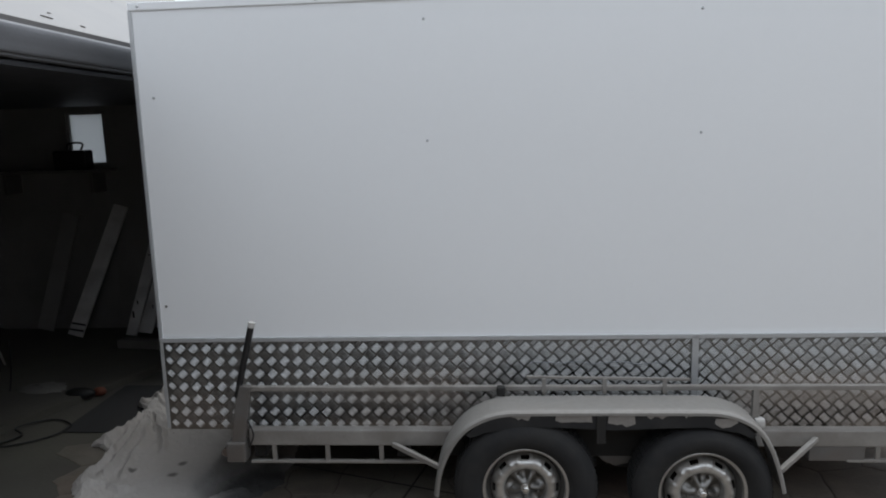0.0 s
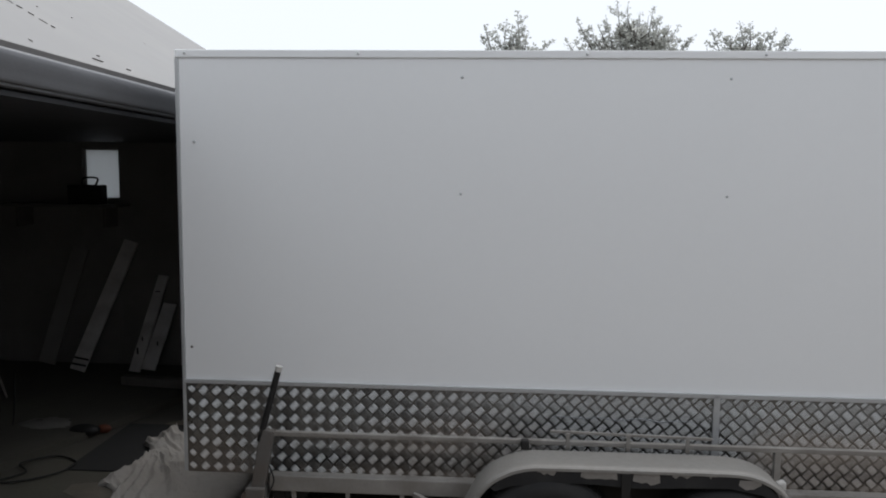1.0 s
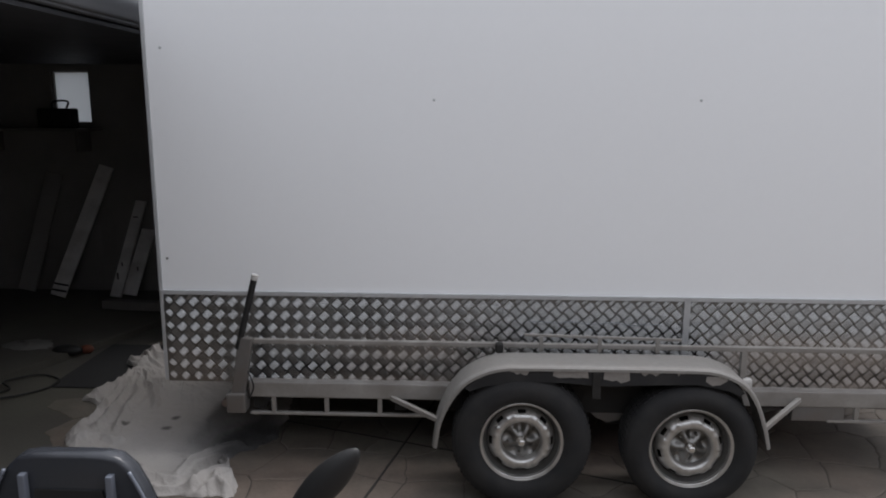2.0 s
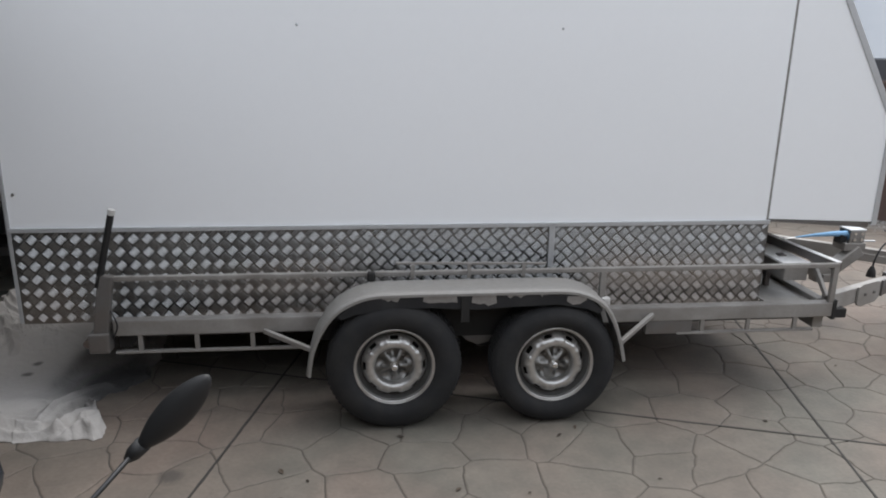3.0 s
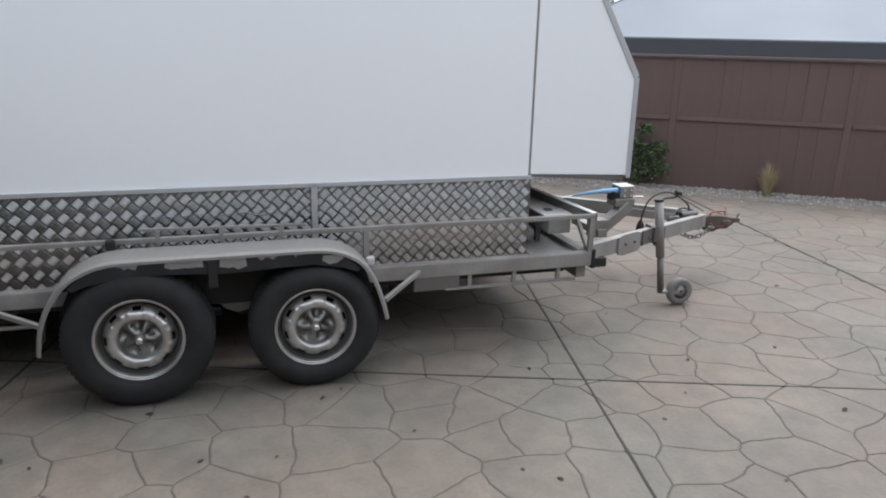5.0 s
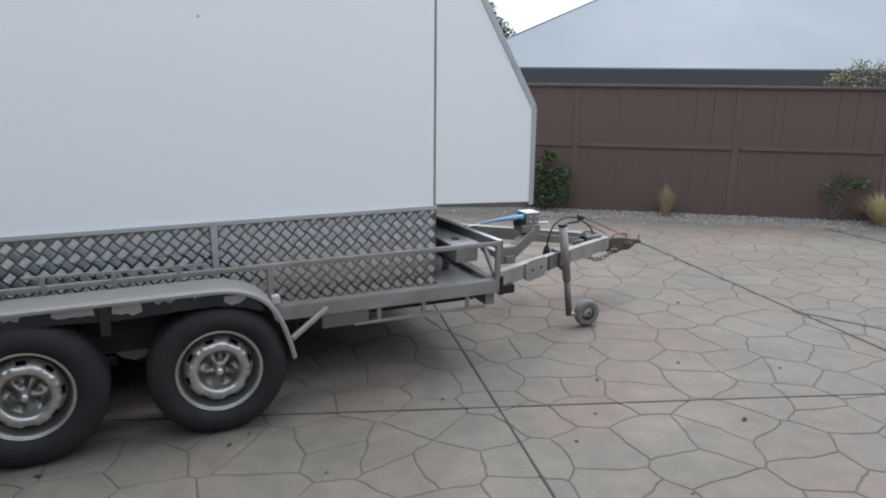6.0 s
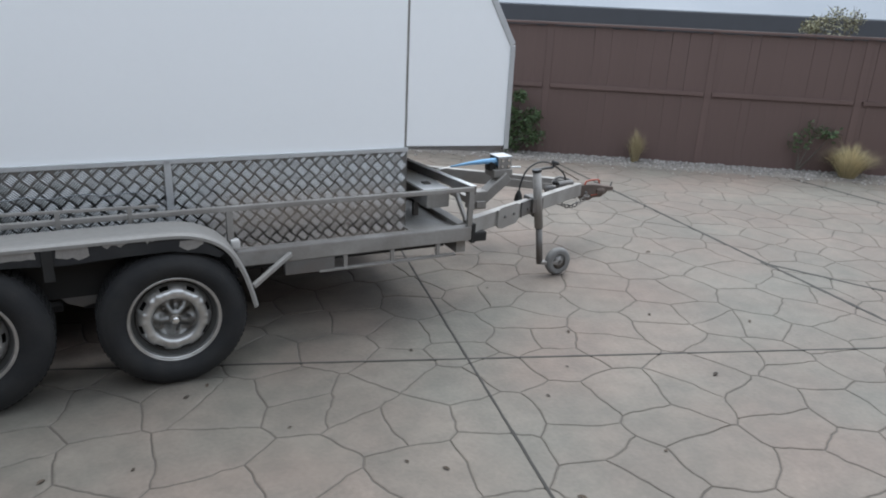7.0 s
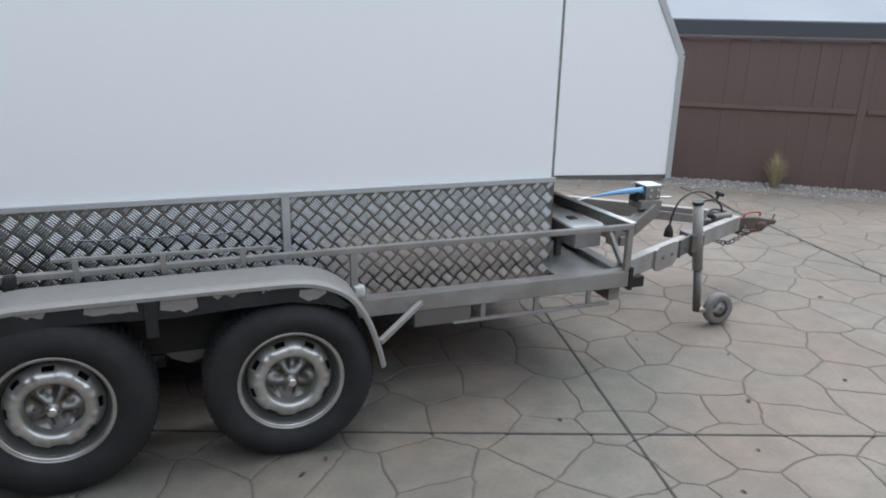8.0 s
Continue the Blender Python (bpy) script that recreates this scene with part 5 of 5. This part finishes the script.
# ---- scooter whose mirror and cowl stand before the trailer ----
scooter = thing("scooter", (-1.14, -2.7, 0), "parked scooter with blue-grey cowl and black mirrors", "scooter")



SX = -1.14
def both(half):
    """An outline from its half, mirrored about the scooter's middle."""
    return [(SX + x, z) for x, z in half] + [(SX - x, z) for x, z in half[::-1]]


shell = [(0.04, 1.127), (0.08, 1.126), (0.112, 1.120), (0.142, 1.092), (0.163, 1.050), (0.181, 1.005), (0.193, 0.950), (0.200, 0.907), (0.194, 0.880), (0.17, 0.82), (0.14, 0.76)]
panel_line = [(0.05, 1.003), (0.118, 1.001), (0.142, 0.980), (0.160, 0.950), (0.176, 0.895), (0.174, 0.86), (0.13, 0.78)]
part("front_cowl", prism(both(shell), -2.15, -2.105, 0.012), SCOOTER_DARK, scooter, "dark grey cowl", smooth=True)
part("inner_panel", prism(both(panel_line), -2.172, -2.151, 0.008), SCOOTER_PAINT, scooter, "blue-grey inner panel", smooth=True)
part("cowl_edge", tube(curve_points([(SX + x * 0.985, -2.156, z) for x, z in shell[3:10]], 5), 0.0045, 8), SCOOTER_PAINT, scooter, smooth=True)
part("cowl_edge", tube(curve_points([(SX - x * 0.985, -2.156, z) for x, z in shell[3:10]], 5), 0.0045, 8), SCOOTER_PAINT, scooter, smooth=True)
for x in (0.098, -0.098):
    part("cowl_rib", boxed((SX + x - 0.008, -2.168, 1.016), (SX + x + 0.008, -2.149, 1.085), 0.004), SCOOTER_PAINT, scooter)
part("cowl_recess", prism(both([(0.04, 1.045), (0.076, 1.045), (0.082, 1.020), (0.04, 1.018)]), -2.156, -2.151, 0.001), BLACK_PLASTIC, scooter)
part("leg_shield", blob((SX, -2.12, 0.56), (0.20, 0.07, 0.28), squash=sq), SCOOTER_PAINT, scooter, smooth=True)
part("footboard", boxed((SX - 0.14, -2.85, 0.30), (SX + 0.14, -2.2, 0.36), 0.02), BLACK_PLASTIC, scooter)
part("rear_body", blob((SX, -3.15, 0.55), (0.17, 0.40, 0.20), squash=sq), SCOOTER_PAINT, scooter, smooth=True)
part("seat", blob((SX, -3.1, 0.78), (0.15, 0.38, 0.07), squash=sq), BLACK_PLASTIC, scooter, "black seat", smooth=True)
part("handlebar", tube(curve_points([(SX - 0.43, -2.02, 0.700), (SX - 0.20, -2.08, 0.715), (SX, -2.16, 0.74), (SX + 0.20, -2.08, 0.715), (SX + 0.43, -2.02, 0.700)]), 0.012, 10), BLACK_TUBE, scooter, smooth=True)
for s in (-1, 1):
    part("grip", tube([(SX + s * 0.33, -2.045, 0.705), (SX + s * 0.46, -2.012, 0.698)], 0.018, 12), BLACK_PLASTIC, scooter, smooth=True)
    part("brake_lever", tube(curve_points([(SX + s * 0.28, -2.02, 0.715), (SX + s * 0.36, -1.98, 0.71), (SX + s * 0.44, -1.96, 0.70)]), 0.006, 8), BLACK_TUBE, scooter, smooth=True)
for y in (-2.08, -3.35):
    part("wheel", lathe([(0.13, -0.03), (0.19, -0.05), (0.215, -0.03), (0.22, 0), (0.215, 0.03), (0.19, 0.05), (0.13, 0.03)], (SX, y, 0.22), 32, "x"), RUBBER, scooter, smooth=True)
part("fork", tube([(SX, -2.10, 0.22), (SX, -2.19, 0.45)], 0.03, 10), GALV_DARK, scooter)
part("stand", bar((SX + 0.08, -2.95, 0.32), (SX + 0.18, -2.98, 0.005), 0.02, 0.02), GALV_DARK, scooter)


def mirror(tip, root, foot, label):
    tip, root, foot = Vector(tip), Vector(root), Vector(foot)
    up = (tip - root).normalized()
    view = Vector((0.15, -1, 0.35)).normalized()
    side = up.cross(view).normalized()
    face = side.cross(up).normalized()
    n = (tip - root).length
    bm = bmesh.new()
    bmesh.ops.create_uvsphere(bm, u_segments=28, v_segments=16, radius=1.0)
    for v in bm.verts:
        x, y, z = v.co
        k = (z + 1) / 2
        wide = 0.155 * n * (0.75 + 0.35 * math.sin(k * 2.6)) * (1.0 if x > 0 else 0.9)
        v.co = root + up * (k * n) + side * (x * wide) + face * (y * (0.02 if y < 0 else 0.03))
    m = part("mirror", bm, BLACK_PLASTIC, scooter, label, smooth=True)
    part("mirror_stem", tube(curve_points([foot, foot.lerp(root, 0.5), root - up * 0.02]), 0.007, 10), BLACK_TUBE, m, smooth=True)
    part("stem_boot", tube([root - up * 0.045, root - up * 0.02, root + up * 0.02], [0.011, 0.021, 0.023], 14), BLACK_PLASTIC, m, smooth=True)


mirror((-0.542, -1.85, 1.004), (-0.740, -1.85, 0.800), (-0.850, -2.01, 0.712), "black oval mirror on a thin stem")
mirror((2 * SX + 0.542, -1.85, 1.004), (2 * SX + 0.740, -1.85, 0.800), (2 * SX + 0.850, -2.01, 0.712), "black oval mirror on a thin stem")

# ---- gravel along the fence ----
rng = random.Random(31)
verts, faces = [], []
for _ in range(5200):
    s, o = rng.uniform(-7, 8), 0.02 + abs(rng.gauss(0, 0.24))
    r = rng.uniform(0.006, 0.022)
    p = along(s, o, r * 0.35)
    n = len(verts)
    for d in ((1, 0, 0), (0, 1, 0), (-1, 0, 0), (0, -1, 0), (0, 0, 0.7), (0, 0, -0.7)):
        verts.append(p + Vector(d) * r * rng.uniform(0.7, 1.3))
    for a, b in ((0, 1), (1, 2), (2, 3), (3, 0)):
        faces += [(n + a, n + b, n + 4), (n + b, n + a, n + 5)]
gravel = new("gravel", bpy.data.meshes.new("gravel"))
gravel.data.from_pydata([tuple(v) for v in verts], [], faces)
gravel.data.materials.append(GRAVEL)
tagged(gravel, "loose grey gravel strip along the fence", "gravel", kind="stuff")
bed = part("gravel_bed", fence_box(-11, 9, -0.2, 0.50, -0.02, 0.001, 0), EARTH)
tagged(bed, "bare earth bed under gravel at the fence", "ground", kind="structure")


# ---- stamped paving: irregular stones with recessed joints, cut by straight saw joints ----
def clip(poly, p, n):
    """The part of a polygon on the side of p that n points away from."""
    out = []
    for a, b in zip(poly, poly[1:] + poly[:1]):
        da, db = (a - p).dot(n), (b - p).dot(n)
        if da <= 0:
            out.append(a)
        if (da < 0 < db) or (db < 0 < da):
            out.append(a.lerp(b, da / (da - db)))
    return out


def area(poly):
    return 0.5 * sum(a.x * b.y - b.x * a.y for a, b in zip(poly, poly[1:] + poly[:1]))


def breadth(poly):
    return 2 * abs(area(poly)) / max(1e-6, sum((a - b).length for a, b in zip(poly, poly[1:] + poly[:1]))) if len(poly) > 2 else 0.0


CUTS = [(Vector((1.188, -0.37)), Vector((4.68, -1.553))), (Vector((1.981, -1.383)), Vector((2.466, 0.886))), (Vector((-0.912, -1.026)), Vector((-0.692, -0.098))),
        (Vector((5.224, 2.013)), Vector((4.684, -1.391))), (Vector((7.59, 0.957)), Vector((7.567, 0.115)))]
SIDE_CUT = (Vector((4.85, -0.17)), Vector((5.30, -1.09)))
rng = random.Random(8)
CELL = 0.345
seeds = {}
for i in range(-10, 40):
    for j in range(-26, 28):
        seeds[i, j] = Vector(((i + (0.5 if j % 2 else 0)) * CELL + rng.uniform(-0.125, 0.125), j * CELL * 0.87 + rng.uniform(-0.115, 0.115)))
stones = []
for (i, j), c in seeds.items():
    if c.x < -2.75 or (Vector((c.x, c.y, 0)) - FENCE_A).dot(FENCE_OUT) < 0.25:
        continue
    poly = [c + Vector(d) for d in ((-0.7, -0.7), (0.7, -0.7), (0.7, 0.7), (-0.7, 0.7))]
    for di in range(-2, 3):
        for dj in range(-2, 3):
            o = seeds.get((i + di, j + dj))
            if o and (di or dj):
                poly = clip(poly, (c + o) / 2, o - c)
    if len(poly) < 3:
        continue
    bent = []
    for a, b in zip(poly, poly[1:] + poly[:1]):
        k = max(1, int((b - a).length / 0.04))
        for q in range(k):
            p = a.lerp(b, q / k)
            w = noise.noise_vector(Vector((p.x * 4.5, p.y * 4.5, 0)))
            f = noise.noise_vector(Vector((p.x * 21, p.y * 21, 3)))
            bent.append(p + Vector((w.x, w.y)) * 0.036 + Vector((f.x, f.y)) * 0.011)
    pieces = [bent]
    for p, q in CUTS + ([SIDE_CUT] if 4.8 < c.x < 6.3 and c.y < -0.1 else []):
        n = Vector((q.y - p.y, p.x - q.x)).normalized()
        parts = []
        for piece in pieces:
            d = [(v - p).dot(n) for v in piece]
            halves = [clip(piece, p, n), clip(piece, p, -n)]
            if min(d) < -0.02 and max(d) > 0.02 and min(breadth(h) for h in halves) > 0.028:
                parts += halves
            else:
                parts.append(piece)
        pieces = parts
    stones += [p for p in pieces if len(p) > 2 and area(p) > 0.0015]


def stone_mesh(poly, verts, faces):
    tilt = Vector((rng.uniform(-0.004, 0.004), rng.uniform(-0.004, 0.004)))
    c = sum(poly, Vector((0, 0))) / len(poly)
    rings = []
    for d, z in ((0.0022, -0.006), (0.0046, -0.0022), (0.0105, -0.0006), (0.024, 0.0)):
        ring = [p + (c - p).normalized() * min(d * 1.15, 0.4 * (c - p).length) for p in poly]
        rings.append(range(len(verts), len(verts) + len(ring)))
        verts += [(p.x, p.y, z + (p - c).dot(tilt)) for p in ring]
    for a, b in zip(rings, rings[1:]):
        n = min(len(a), len(b))
        for k in range(n):
            faces.append((a[k], a[(k + 1) % n], b[(k + 1) % n], b[k]))
    faces.append(tuple(rings[-1]))


pavement = thing("pavement", (1.5, -1.0, 0), "beige-grey stamped concrete paving in irregular flagstone shapes", "paving", kind="structure")
stones.sort(key=lambda p: (sum(p, Vector((0, 0))) / len(p) - Vector((1.7, -1.0))).length)
for poly in stones[:300]:
    verts, faces = [], []
    c = sum(poly, Vector((0, 0))) / len(poly)
    stone_mesh([p - c for p in poly], verts, faces)
    me = bpy.data.meshes.new("stone")
    me.from_pydata(verts, [], faces)
    me.materials.append(PAVING)
    ob = new("stone", me)
    ob.parent = pavement
    ob.location = Vector((c.x, c.y, 0)) - ORIGIN[pavement]
verts, faces = [], []
for poly in stones[300:]:
    stone_mesh(poly, verts, faces)
mesh_part("far_stones", [Vector(v) for v in verts], faces, PAVING, pavement, kind="stuff")


# ---- palings of the fence ----
shapes = []
for k in range(4):
    top = FENCE_TOP + 0.015 - 0.006 * k
    bm = boxed((-0.0488, -0.010, -0.015), (0.0488, 0.010, top), 0)
    me = bpy.data.meshes.new("paling")
    bm.to_mesh(me)
    bm.free()
    me.materials.append(FENCE)
    shapes.append(me)
rng = random.Random(44)
angle = math.atan2(FENCE_DIR.y, FENCE_DIR.x)
for k in range(198):
    ob = new("paling", shapes[rng.randrange(4)])
    ob.parent = fence
    ob.location = along(-11 + 0.098 * k, 0.0 + rng.uniform(-0.002, 0.002)) - ORIGIN[fence]
    ob.rotation_euler = (0, rng.uniform(-0.003, 0.003), angle)

def ragged_strip(a, b, width):
    """A low ridge of grime from a to b whose two edges wander and bulge."""
    d = (b - a).normalized()
    side = Vector((-d.y, d.x))
    bm, last = bmesh.new(), None
    for k in range(int((b - a).length / 0.03) + 1):
        c = a + d * (0.03 * k)
        w = [0.5 * width * (1.0 + 0.55 * noise.noise(Vector((c.x * 13, c.y * 13, z))) + 0.8 * max(0.0, noise.noise(Vector((c.x * 31, c.y * 31, z + 5))) - 0.2)) for z in (0, 9)]
        row = [bm.verts.new((*(c + side * o), z)) for o, z in ((-w[0], -0.0045), (-w[0], 0.001), (0.0, 0.0021), (w[1], 0.001), (w[1], -0.0045))]
        if last:
            for i in range(4):
                bm.faces.new((last[i], row[i], row[i + 1], last[i + 1]))
        last = row
    bmesh.ops.recalc_face_normals(bm, faces=bm.faces)
    return bm


# grime packed into the straight saw joints
for p, q in CUTS + [SIDE_CUT]:
    d = (q - p).normalized()
    t0, t1 = (0.0, 3.0) if (p, q) == SIDE_CUT else (-3.5, 6.5)
    a, b = p + d * t0, p + d * t1
    far = [t for t in (t0 + 0.1 * k for k in range(int((t1 - t0) / 0.1) + 1)) if (Vector((*(p + d * t), 0)) - FENCE_A).dot(FENCE_OUT) > 0.5 and (p + d * t).x > -2.6]
    a, b = p + d * far[0], p + d * far[-1]
    part("saw_joint", ragged_strip(a, b, 0.038 if p.x > 7 else 0.027 if p.x > 4 else 0.0125), CUT_FILL, pavement)

# dry leaves scattered on the paving
rng = random.Random(77)
spots = [(-0.52, -0.75), (-0.40, -0.83), (-0.50, -0.95), (0.25, -0.95), (0.55, -1.0), (0.42, -1.25), (1.15, -0.95), (1.5, -1.35), (1.62, -1.45), (2.3, -1.15), (2.55, -0.95), (2.8, -0.62), (3.05, -0.2), (2.7, 0.1),
         (3.4, -0.6), (1.0, -1.6), (0.2, -1.5), (2.0, -1.8), (2.5, -1.7), (-0.2, -1.3), (0.8, -0.55), (1.9, -0.5), (3.9, -0.9), (3.2, -1.3), (4.2, 0.3), (0.02, -0.5), (0.9, -0.48)]
for x, y in spots:
    bm = bmesh.new()
    s = rng.uniform(0.010, 0.024)
    pts = [(-1, 0, 0), (-0.3, 0.42, 0.25), (0.5, 0.38, 0.3), (1.1, 0, 0.1), (0.5, -0.38, 0.3), (-0.3, -0.42, 0.25), (0, 0, 0.05)]
    v = [bm.verts.new((px * s, py * s, 0.001 + pz * s)) for px, py, pz in pts]
    for k in range(6):
        bm.faces.new((v[k], v[(k + 1) % 6], v[6]))
    bmesh.ops.rotate(bm, verts=bm.verts[:], cent=(0, 0, 0), matrix=Matrix.Rotation(rng.random() * 6.28, 3, "Z"))
    bmesh.ops.translate(bm, verts=bm.verts[:], vec=(x, y, 0.0015))
    tagged(part("dry_leaf", bm, LEAF_DRY), "small dark dry leaf on the paving", "leaf", group="fallen leaves")
